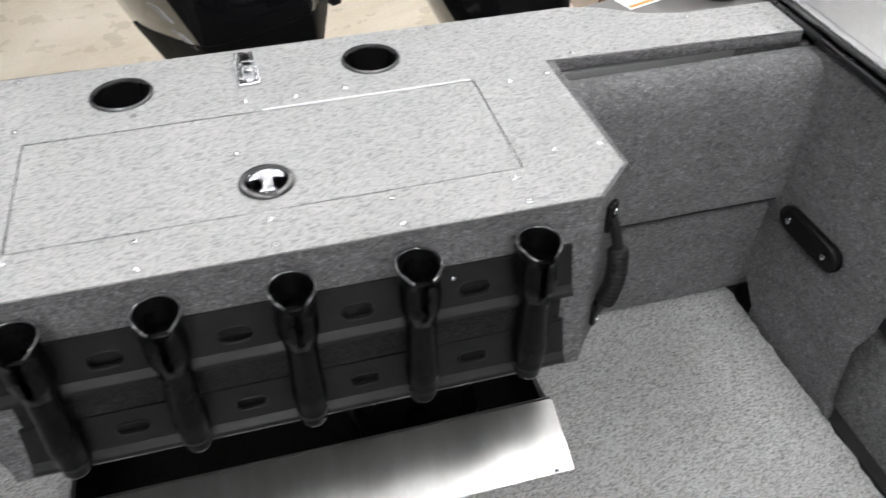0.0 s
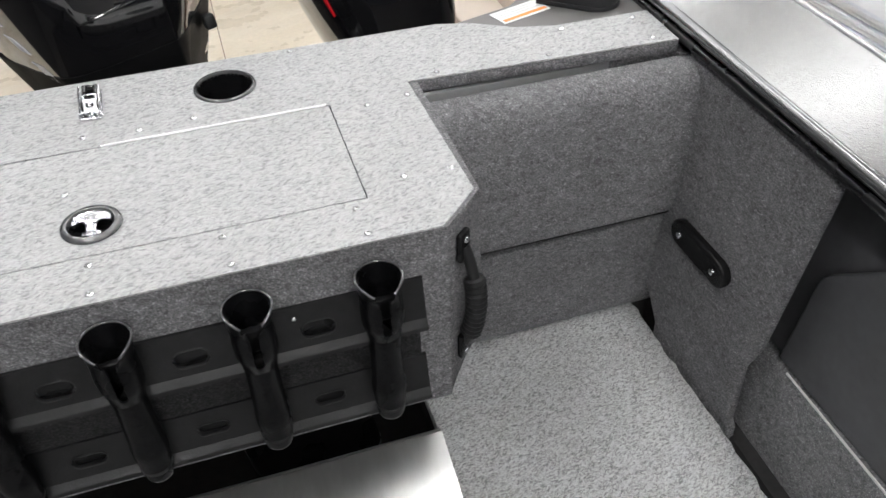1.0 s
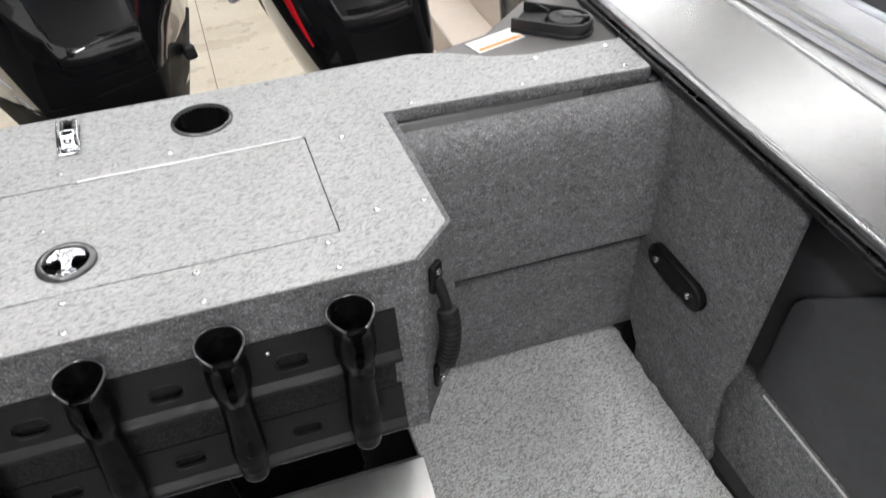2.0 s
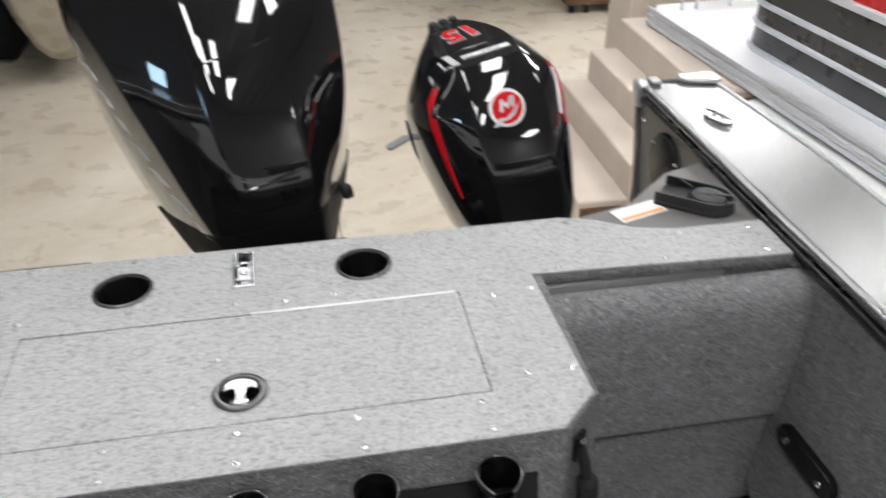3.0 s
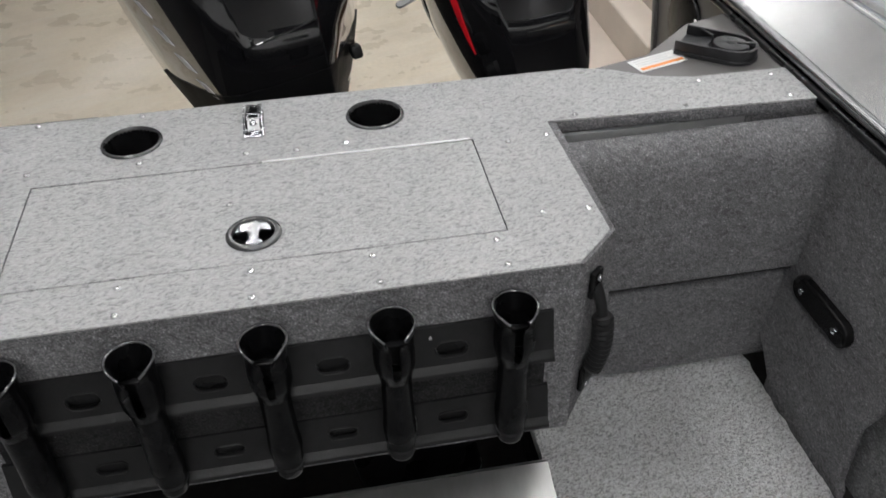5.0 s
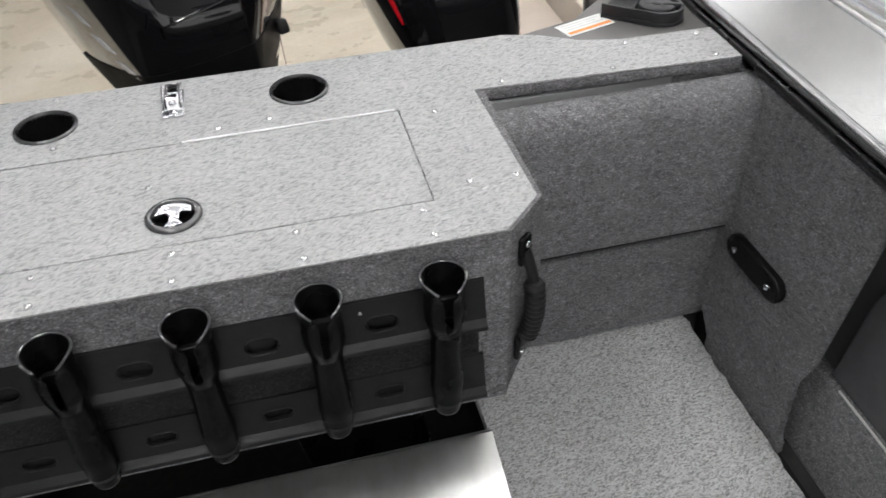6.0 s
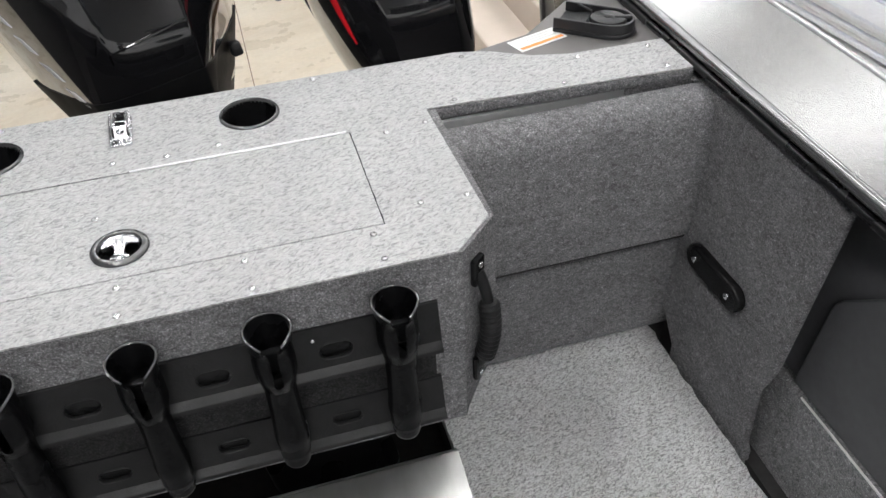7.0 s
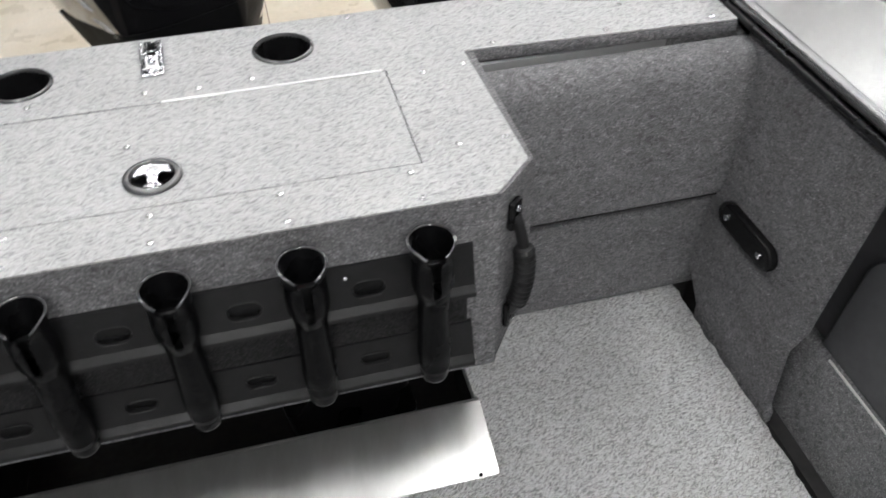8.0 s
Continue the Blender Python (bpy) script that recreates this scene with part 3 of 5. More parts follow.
def ragged(points, step, amount):
    """The outline with its straight sides broken into short uneven lengths."""
    out = []
    for (ax, ay), (bx, by) in zip(points, points[1:] + points[:1]):
        n = max(1, int(math.hypot(bx - ax, by - ay) / step))
        for k in range(n):
            j = rag.uniform(-amount, amount) if k else 0.0
            w = math.hypot(bx - ax, by - ay)
            out.append((ax + (bx - ax) * k / n - (by - ay) / w * j, ay + (by - ay) * k / n + (bx - ax) / w * j))
    return out


hatch_hole = ragged([(-HW, HY0), (HW, HY0), (HW, HY1), (-HW, HY1)], 0.009, 0.0007)
holes = [hatch_hole] + [ring_pts(x, y, 0.046, 40) for x, y in CUPS]
part("deck_skin", prism(rim, DECK - 0.0025, DECK, "z", holes=holes), VINYL, ad, "pale grey vinyl with dark flecks", 30)
part("deck_edge", prism([(x * (1 - (0.010 if y < 1.2 else 0.002) / max(abs(x), 0.1)), y + (0.010 if y < 1.2 else -0.002)) for x, y in rim], DECK - 0.024, DECK - 0.003, "z", 0.004,
     holes=[[(-HW - 0.02, HY0 - 0.02), (HW + 0.02, HY0 - 0.02), (HW + 0.02, HY1 + 0.02), (-HW - 0.02, HY1 + 0.02)]] + [ring_pts(x, y, 0.047, 40) for x, y in CUPS]), CARPET, ad, "carpet-wrapped deck edge")
lid = prism([(-HW + 0.0016, HY0 + 0.003), (HW - 0.0016, HY0 + 0.003), (HW - 0.0016, HY1 - 0.002), (-HW + 0.0016, HY1 - 0.002)], DECK - 0.02, DECK - 0.0005, "z", 0.0012,
            holes=[ring_pts(-0.008, 1.044, 0.0345, 40)])
part("hatch_lid", lid, VINYL, ad, "flush hatch lid in flecked vinyl", 30)
part("lid_gasket", prism([(-HW - 0.012, HY0 - 0.012), (HW + 0.012, HY0 - 0.012), (HW + 0.012, HY1 + 0.012), (-HW - 0.012, HY1 + 0.012)], DECK - 0.03, DECK - 0.021, "z",
     holes=[ring_pts(-0.008, 1.044, 0.0345, 40)]), RUBBER, ad)
part("hinge", pipe([(0.005, HY1 - 0.001, DECK + 0.0006), (HW - 0.006, HY1 - 0.001, DECK + 0.0006)], 0.0018, 10), HINGE, ad, "bright piano hinge along the lid")
low = 0.258
wall = bmesh.new()
WX = BX + 0.011      # the carpeted side stands proud of the deck skin
pts = [(-WX, 1.36), (-WX, CHY), (-CHX - 0.006, BY), (CHX + 0.006, BY), (WX, CHY), (WX, 1.36)]
inn = [(WX - 0.02, 1.36), (WX - 0.02, CHY + 0.008), (CHX - 0.006, BY + 0.02), (-CHX + 0.006, BY + 0.02), (-WX + 0.02, CHY + 0.008), (-WX + 0.02, 1.36)]
FOOT = ((low, 0.046), (low + 0.010, 0.030), (low + 0.026, 0.014), (low + 0.05, 0.004), (low + 0.08, 0.0), (DECK - 0.010, 0.0), (DECK - 0.0028, 0.003))


def drawn_in(x, y, d):
    """Pulls the box side in towards its foot, most at the chamfered corners."""
    if abs(x) < 0.44:
        return x, y
    return x - math.copysign(d if y < 1.0 else 0.5 * d, x), y + (0.4 * d if y < 1.0 else 0.0)


part("box_wall", loft([[(*drawn_in(x, y, d), z) for x, y in pts + inn] for z, d in FOOT]), CARPET, ad, "grey carpeted box wall")
# Underside near-black like the well, its shade in the colour.
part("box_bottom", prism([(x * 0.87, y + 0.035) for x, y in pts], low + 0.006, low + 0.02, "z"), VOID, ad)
SCREWS = [(-0.55, 1.30), (-0.359, 1.268), (-0.43, 1.21), (-0.432, 1.055), (-0.345, 0.962), (-0.345, 0.910), (-0.185, 0.963), (-0.182, 0.909),
          (-0.012, 0.963), (-0.011, 0.909), (-0.043, 1.122), (-0.02, 1.262), (-0.188, 1.266), (-0.198, 1.420), (-0.37, 1.420), (0.151, 0.963), (0.155, 0.907),
          (0.325, 0.963), (0.328, 0.909), (0.400, 1.208), (0.404, 1.011), (0.472, 1.009), (0.467, 1.217), (0.141, 1.261), (0.317, 1.420),
          (0.532, 1.268), (0.726, 1.259), (0.784, 1.338), (0.92, 1.335), (0.918, 1.255), (0.588, 1.410), (-0.532, 1.268), (-0.726, 1.259), (-0.784, 1.338), (-0.92, 1.335), (0.06, 1.255)]
sc = lathe([(0.0052, 0.0), (0.0049, 0.0012), (0.0038, 0.0021), (0.0026, 0.0024), (0.0020, 0.0002), (0.0001, 0.0001)], (0, 0, 0), 9)
screw_mesh = finish("screw", sc, SCREWM, 0)
for x, y in SCREWS:
    o = new("screw", screw_mesh)
    o.parent = ad
    o.location = Vector((x, y, DECK + 0.0001)) - ad.location
    o.rotation_euler = (0, 0, 9 * x)


def cup_holder(x, y):
    t = thing("cup_holder", (x, y, DECK - 0.09), "round black recessed cup holder in the deck", "cup holder", "deck cup holders")
    z = DECK
    part("rim", lathe([(0.0435, z - 0.004), (0.0437, z + 0.002), (0.0452, z + 0.0038), (0.0478, z + 0.0036), (0.0498, z + 0.0018), (0.0502, z + 0.0002), (0.047, z - 0.001)], (x, y, 0), 48), LIPP, t, "satin black rim")
    part("cup", lathe([(0.0436, z - 0.001), (0.0425, z - 0.03), (0.039, z - 0.085), (0.036, z - 0.088), (0.0001, z - 0.088)], (x, y, 0), 40), BLACKP, t)
    return t


for c in CUPS:
    cup_holder(*c)


def lift_latch(x, y):
    t = thing("lift_latch", (x, y, DECK), "round flush hatch latch with a chrome T handle", "hatch latch")
    z = DECK
    part("ring", lathe([(0.029, z - 0.003), (0.0295, z + 0.0036), (0.0305, z + 0.0052), (0.034, z + 0.0056), (0.0378, z + 0.0042), (0.0392, z + 0.0022), (0.0395, z + 0.0003)], (x, y, 0), 48), LIPP, t, "dark grey bezel ring")
    part("bowl", lathe([(0.0298, z - 0.001), (0.029, z - 0.012), (0.022, z - 0.015), (0.0001, z - 0.015)], (x, y, 0), 40), BLACKP, t)
    # crossbar follows the bezel's far side, stem runs to the near side
    bar = []
    for k in range(13):
        a = radians(28 + 124 * k / 12)
        bar.append((x + 0.0288 * math.cos(a), y + 0.0288 * math.sin(a)))
    near = [(x - 0.025, y + 0.004), (x - 0.013, y + 0.009), (x - 0.0075, y + 0.002), (x - 0.0065, y - 0.013), (x - 0.014, y - 0.022), (x - 0.010, y - 0.0265),
            (x + 0.010, y - 0.0265), (x + 0.014, y - 0.022), (x + 0.0065, y - 0.013), (x + 0.0075, y + 0.002), (x + 0.013, y + 0.009), (x + 0.025, y + 0.004)]
    h = prism(bar + near, z - 0.004, z + 0.0030, "z", 0.0016, 2)
    hd = part("t_handle", h, CHROME, t, "chrome T handle", 50)
    part("foot_tab", box(x - 0.0105, x + 0.0105, y - 0.0262, y - 0.0185, z + 0.0022, z + 0.0052, 0.0012), CHROME, hd)
    for q in (-1, 1):
        part("wing_ridge", pipe([(x + q * 0.006, y + 0.012, z + 0.0032), (x + q * 0.016, y + 0.0145, z + 0.0036), (x + q * 0.0235, y + 0.0115, z + 0.0030)], 0.0018, 8), CHROME, hd)
    part("lock", lathe([(0.006, z + 0.002), (0.006, z + 0.0046), (0.0048, z + 0.0054), (0.003, z + 0.0048), (0.0001, z + 0.0046)], (x, y + 0.0165, 0), 20), STEEL, t)
    return t


lift_latch(-0.008, 1.044)

ls = thing("light_socket", (-0.006, 1.352, DECK), "small chrome plug socket with two screws", "deck fitting")
z = DECK
part("base", prism([(-0.025, 1.302), (0.013, 1.302), (0.0135, 1.325), (0.012, 1.396), (-0.024, 1.396), (-0.0255, 1.325)], z + 0.0002, z + 0.005, "z", 0.002, 3), CHROME, ls)
shell = prism([(-0.022, 1.322), (0.010, 1.322), (0.010, 1.394), (-0.022, 1.394)], z + 0.005, z + 0.017, "z", holes=[[(-0.0165, 1.343), (0.0045, 1.343), (0.0065, 1.3905), (-0.0185, 1.3905)]])
for v in shell.verts:
    w = (v.co.z - z - 0.005) / 0.012
    v.co.y += 0.020 * w * max(0.0, (1.345 - v.co.y) / 0.023)
    v.co.x += (0.0025 if v.co.x < -0.006 else -0.0025) * w
part("housing", shell, STEEL, ls, "polished open-topped housing", 30)
part("well", prism([(-0.0162, 1.3435), (0.0042, 1.3435), (0.0052, 1.390), (-0.0172, 1.390)], z + 0.005, z + 0.0065, "z"), BLACKP, ls, "black well of the socket")
# Added bar stands for the white highlight on the chrome housing.
part("highlight_bar", prism([(-0.0185, 1.3455), (-0.0185, 1.360), (0.0065, 1.360), (0.0065, 1.3455), (0.0025, 1.3455), (0.0025, 1.3535), (-0.0145, 1.3535), (-0.0145, 1.3455)], z + 0.0171, z + 0.0195, "z", 0.0008), CHROME, ls, "bright bar for the chrome highlight")
part("plug", prism([(-0.0125, 1.376), (0.0005, 1.376), (0.0005, 1.3895), (-0.0125, 1.3895)], z + 0.0066, z + 0.0165, "z", 0.0015), BLACKP, ls, "black plug")
part("catch", prism([(-0.0095, 1.384), (-0.0025, 1.384), (-0.0025, 1.388), (-0.0095, 1.388)], z + 0.0166, z + 0.0182, "z", 0.0005), CHROME, ls)
for x in (-0.0245, 0.0095):
    part("side_rail", pipe([(x, 1.306, z + 0.0056), (x, 1.330, z + 0.009), (x, 1.36, z + 0.0165), (x, 1.392, z + 0.0165)], 0.0017, 8), CHROME, ls, "bright side rail")
for x in (-0.0205, 0.0055):
    part("groove", prism([(x, 1.3235), (x + 0.003, 1.3235), (x + 0.003, 1.3405), (x, 1.3405)], z + 0.0060, z + 0.0165, "z"), BLACKP, ls, "dark groove")
for x, y, h in ((-0.0065, 1.311, 0.0052), (-0.0065, 1.332, 0.0118)):
    part("screw", lathe([(0.0074, z + h), (0.0070, z + h + 0.0026), (0.0045, z + h + 0.0044), (0.0001, z + h + 0.0050)], (x, y, 0), 18), CHROME, ls, "bright domed screw")

ls.scale = (0.88, 0.92, 1.0)

# ---- rod rack on the box front ----
rack = thing("rod_rack", (0, 0.87, 0.29), "black plastic rack of upright rod tubes on the box front", "rod holder")


def rail(z0, z1, y, zc, half, r):
    """A bent rail: leaning face with sunk holes, flange along its foot, returns to the wall."""
    n = 8
    hs = [slot_pts(RC + 0.164 * k, zc, half, r, n) for k in (-1.5, -0.5, 0.5, 1.5)]
    o = prism([(-0.39, z0), (0.39, z0), (0.39, z1), (-0.39, z1)], y, y + 0.004, "y", holes=hs)
    # rounded bend, then the flange with a turned-down lip
    prism([(y + 0.004, z0 + 0.001), (y, z0 + 0.001), (y - 0.002, z0 - 0.0035), (y - 0.0055, z0 - 0.0065), (y - 0.007, z0 - 0.0085), (y - 0.0075, z0 - 0.014), (y - 0.005, z0 - 0.014), (y - 0.004, z0 - 0.010), (y + 0.001, z0 - 0.0075)], -0.39, 0.39, "x", 0.0007, bm=o)
    prism([(y + 0.0005, z1 - 0.004), (y + 0.002, z1), (y + 0.004, z1 + 0.0005), (BY - 0.015, z1), (BY - 0.015, z1 - 0.004)], -0.39, 0.39, "x", bm=o)
    for x in (-0.3885, 0.3845):
        box(x, x + 0.004, y + 0.001, BY - 0.014, z0 + 0.002, z1 - 0.001, bm=o)
    for v in o.verts:
        v.co.y += 0.014 * (v.co.z - z0) / (z1 - z0)
    return o


RC = -0.002          # middle of the rack
SLOTS = [RC + 0.164 * k for k in (-1.5, -0.5, 0.5, 1.5)]
# Darker plate stands for the shade the rails cast on the box wall.
part("rail_shade", box(-0.384, 0.384, BY - 0.004, BY - 0.0008, 0.300, 0.470, 0.001), RAILSHADE, rack, "dark carpet for the shade between the rails")
up = part("upper_rail", rail(0.461, 0.524, 0.873, 0.4855, 0.0105, 0.0115), RAILP, rack, "black rail with oval holes", 30)
lo = part("lower_rail", rail(0.316, 0.372, 0.872, 0.3425, 0.0125, 0.0085), RAILP, rack, "black rail with oblong holes", 30)
for rl, zc, y, half, r in ((up, 0.4855, 0.8795, 0.0105, 0.0115), (lo, 0.3425, 0.8785, 0.0125, 0.0085)):
    for x in SLOTS:
        part("hole_cup", prism(slot_pts(x, zc, half - 0.0003, r - 0.0003), y + 0.0035, y + 0.008, "y"), BLACKP, rl, "sunk oval hole")
        lipring = [(a, y - 0.0008 + 0.22 * (c - zc), c) for a, c in slot_pts(x, zc, half, r + 0.0012)]
        part("hole_rim", pipe(lipring + lipring[:1], 0.0011, 6), RAILP, rl, "raised rim round the hole")


def rod_tube(x):
    """Funnel-mouthed tube with a slot down its front."""
    cy, n = 0.856, 48
    prof = [(0.306, 0.0150), (0.308, 0.0182), (0.313, 0.0196), (0.3345, 0.0200), (0.336, 0.0222), (0.352, 0.0226), (0.360, 0.0240), (0.376, 0.0240), (0.384, 0.0226), (0.440, 0.0214), (0.4735, 0.0214), (0.475, 0.0230), (0.486, 0.0236), (0.491, 0.0262),
            (0.500, 0.0280), (0.520, 0.0284), (0.532, 0.0276), (0.542, 0.0270), (0.552, 0.0276), (0.563, 0.0294), (0.569, 0.0304), (0.572, 0.0308), (0.573, 0.0302)]
    wall = 0.0024
    o = bmesh.new()
    rows = []
    for z, r in prof:
        # the slot runs down the front of the funnel and opens at the mouth
        if z < 0.4905:
            gap = 0.0
        elif z < 0.545:
            gap = 12
        else:
            gap = 12 + 14 * (z - 0.545) / 0.028
        outer, inner = [], []
        for k in range(n):
            a = radians(-90 + gap + (360 - 2 * gap) * k / (n - 1 if gap else n))
            front = max(0.0, -math.sin(a)) ** 4
            zz = z - (0.013 * front if z > 0.558 else 0.0)
            q = 0.0016 if z > 0.571 else wall
            outer.append(o.verts.new((x + r * math.cos(a), cy + r * math.sin(a), zz)))
            inner.append(o.verts.new((x + (r - q) * math.cos(a), cy + (r - q) * math.sin(a), zz)))
        rows.append((outer, inner, gap))
    for (o1, i1, g1), (o2, i2, g2) in zip(rows, rows[1:]):
        last = n - 1 if g2 else n
        for k in range(last):
            j = (k + 1) % n
            o.faces.new((o1[k], o1[j], o2[j], o2[k]))
            o.faces.new((i1[k], i2[k], i2[j], i1[j]))
        if g2:
            o.faces.new((o1[0], o2[0], i2[0], i1[0]))
            o.faces.new((o1[-1], i1[-1], i2[-1], o2[-1]))
    to, ti, g = rows[-1]
    for k in range(n - 1):
        o.faces.new((to[k], to[k + 1], ti[k + 1], ti[k]))
    o.faces.new(rows[0][0][::-1])
    return o


for k in range(-2, 3):
    x = RC + 0.164 * k
    tb = part("rod_tube", rod_tube(x), TUBEP, rack, "funnel-mouthed slotted black tube", 45)
    lipp = []
    for q in range(41):
        a = radians(-90 + 25 + 310 * q / 40)
        lipp.append((x + 0.0303 * math.cos(a), 0.856 + 0.0303 * math.sin(a), 0.5725 - 0.013 * max(0.0, -math.sin(a)) ** 4))
    part("mouth_lip", pipe(lipp, 0.0018, 8), LIPP, tb, "shiny lip, paler for its highlight")
    part("clip", box(x - 0.024, x + 0.024, 0.862, 0.8755, 0.486, 0.524, 0.003), BLACKP, tb)
    part("foot_ring", lathe([(0.0203, 0.325), (0.0212, 0.326), (0.0212, 0.331), (0.0203, 0.332)], (x, 0.856, 0), 24), RAILP, tb)
for x, z in ((0.205, 0.398), (-0.30, 0.398), (0.215, 0.508)):
    q = lathe([(0.003, 0), (0.0025, 0.0015), (0.0001, 0.002)], (0, 0, 0), 10, pose(0, 0, 0, 90, 0, 0))
    bmesh.ops.translate(q, verts=q.verts, vec=(x, 0.8825 if z > 0.45 else 0.8925, z))
    part("screw", q, STEEL, rack)

# ---- grab strap on the box corner ----
gs = thing("grab_handle", (0.47, 0.92, 0.27), "black strap handle with a ribbed rubber grip on the box corner", "handle")
mid, nrm = Vector((0.4500, 0.9105, 0)), Vector((0.668, -0.744, 0))
path, rads = [], []
for k in range(81):
    u = k / 80
    zz = 0.545 - 0.186 * u
    bow = 0.020 * math.sin(math.pi * u) ** 0.8 + 0.007
    path.append(mid + nrm * bow + Vector((0, 0, zz)))
    grip = 0.27 < u < 0.86
    rads.append((0.0145 + (0.0016 if k % 4 < 2 else -0.0014)) if grip else 0.0082)
part("strap", pipe(path, 0.01, 14, radii=rads), RUBBER, gs, "ribbed black rubber grip", 60)
for zz in (0.547, 0.354):
    c = mid + nrm * 0.006
    b = box(-0.013, 0.013, -0.005, 0.005, -0.024, 0.024, 0.004)
    bmesh.ops.transform(b, verts=b.verts, matrix=Matrix.Translation((c.x, c.y, zz)) @ pose(0, 0, 0, 0, 0, 42))
    m = part("mount", b, BLACKP, gs, "black end mount")
    q = lathe([(0.005, 0), (0.0045, 0.002), (0.0001, 0.0035)], (0, 0, 0), 12, pose(0, 0, 0, 90, 0, 42))
    bmesh.ops.translate(q, verts=q.verts, vec=(c.x + nrm.x * 0.005, c.y + nrm.y * 0.005, zz + (0.012 if zz > 0.4 else -0.014)))
    part("screw", q, STEEL, m, "bright screw")

# ---- stern corner fittings ----
wl = thing("warning_label", (0.74, 1.43, 0.594), "white warning label with an orange band", "label")
lm = Matrix.Translation((0.745, 1.436, 0.5945)) @ pose(0, 0, 0, 0, 0, 17) @ Matrix.Diagonal((0.95, 0.9, 1, 1))


def flat(x0, x1, y0, y1, h, m):
    b = box(x0, x1, y0, y1, 0.0, h)
    bmesh.ops.transform(b, verts=b.verts, matrix=m)
    return b


part("sheet", flat(-0.056, 0.056, -0.026, 0.026, 0.0008, lm), WHITE, wl)
part("orange_band", flat(-0.050, 0.052, -0.020, -0.011, 0.0012, lm), ORANGE, wl, "orange band")
for k, w in enumerate((0.09, 0.08, 0.094)):
    part("print_line", flat(-0.048, -0.048 + w, 0.016 - 0.009 * k, 0.0185 - 0.009 * k, 0.0011, lm), BARGREY, wl, "grey line of fine print")

fc = thing("filler_cap", (0.87, 1.45, 0.594), "black filler cap in a raised U-shaped collar", "filler cap")
fm = Matrix.Translation((0.868, 1.444, 0.5942)) @ pose(0, 0, 0, 0, 0, -40) @ Matrix.Diagonal((0.86, 0.78, 0.72, 1))


def put(bm, m):
    bmesh.ops.transform(bm, verts=bm.verts, matrix=m)
    return bm


def u_shape(r, back):
    return [(-back, r), (-back, -r)] + [(0.03 + r * math.cos(radians(a)), r * math.sin(radians(a))) for a in range(-90, 91, 10)]


part("base", put(prism(u_shape(0.057, 0.085), 0.0, 0.012, "z", 0.003), fm), FILLER, fc)
ou, ii = u_shape(0.054, 0.085), u_shape(0.047, 0.0851)
part("collar", put(prism(ou[1:] + [(-0.085, 0.054)] + [(-0.085, 0.047)] + ii[2:][::-1] + [(-0.085, -0.047)], 0.012, 0.038, "z", 0.0015), fm), FILLER, fc)
cap = part("cap", put(lathe([(0.040, 0.013), (0.041, 0.030), (0.038, 0.036), (0.030, 0.038), (0.012, 0.0385), (0.010, 0.0405), (0.0001, 0.041)], (0.025, 0, 0), 36), fm), FILLER, fc, "round black cap")
part("grip_bar", put(box(0.035, 0.075, -0.020, -0.008, 0.030, 0.041, 0.003), fm @ pose(0, 0, 0, 0, 0, 25)), FILLER, cap)
part("ramp", put(prism([(-0.085, 0.012), (-0.02, 0.012), (-0.02, 0.024)], -0.04, 0.04, "y", 0.001), fm), FILLER, fc)
part("tether", put(pipe([(-0.02, 0.03, 0.03), (-0.05, 0.046, 0.034), (-0.07, 0.06, 0.03)], 0.004, 8), fm), FILLER, fc)

ap = thing("access_plate", (0.965, 1.80, 0.49), "round black access plate on the hull side", "access plate")
part("disc", put(lathe([(0.0001, 0.012), (0.066, 0.012), (0.072, 0.010), (0.080, 0.009), (0.084, 0.004), (0.084, 0.0)], (0, 0, 0), 40), Matrix.Translation((0.9715, 1.80, 0.487)) @ pose(0, 0, 0, 0, -90, 0)), BLACKP, ap)
for a in (60, 180, 300):
    part("screw", put(lathe([(0.004, 0.009), (0.003, 0.0115), (0.0001, 0.012)], (0.076 * math.cos(radians(a)), 0.076 * math.sin(radians(a)), 0), 10), Matrix.Translation((0.9715, 1.80, 0.487)) @ pose(0, 0, 0, 0, -90, 0)), STEEL, ap)
te = thing("tie_down_eye", (0.955, 1.60, 0.56), "chrome tie-down eye on the hull side", "tie-down eye")
loop = [(0.952, 1.60 + 0.018 * math.cos(radians(a)), 0.568 + 0.018 * math.sin(radians(a))) for a in range(0, 361, 24)]
part("ring", pipe(loop, 0.0045, 8), STEEL, te)
part("plate", box(0.958, 0.9715, 1.575, 1.625, 0.535, 0.565, 0.003), STEEL, te)
solo("rivet_stud", put(lathe([(0.006, 0), (0.005, 0.003), (0.0001, 0.004)], (0, 0, 0), 12), Matrix.Translation((0.9718, 1.955, 0.545)) @ pose(0, 0, 0, 0, -90, 0)), STEEL, "small steel rivet on the hull side", "rivet")

cl = thing("cleat", (1.05, 1.765, 0.630), "chrome pop-up cleat on the gunwale", "cleat")
cm = Matrix.Translation((1.054, 1.742, 0.630)) @ pose(0, 0, 0, 0, 0, -68) @ Matrix.Scale(0.84, 4)
part("base", put(prism(slot_pts(0, 0, 0.03, 0.018), 0.0002, 0.007, "z", 0.003), cm), STEEL, cl)
part("horn", put(pipe([(-0.045, 0, 0.016), (-0.02, 0, 0.019), (0.02, 0, 0.019), (0.045, 0, 0.016)], 0.006, 10, radii=[0.004, 0.007, 0.007, 0.004]), cm), STEEL, cl)
for x in (-0.015, 0.015):
    part("post", put(lathe([(0.006, 0.006), (0.006, 0.018)], (x, 0, 0), 12), cm), STEEL, cl)


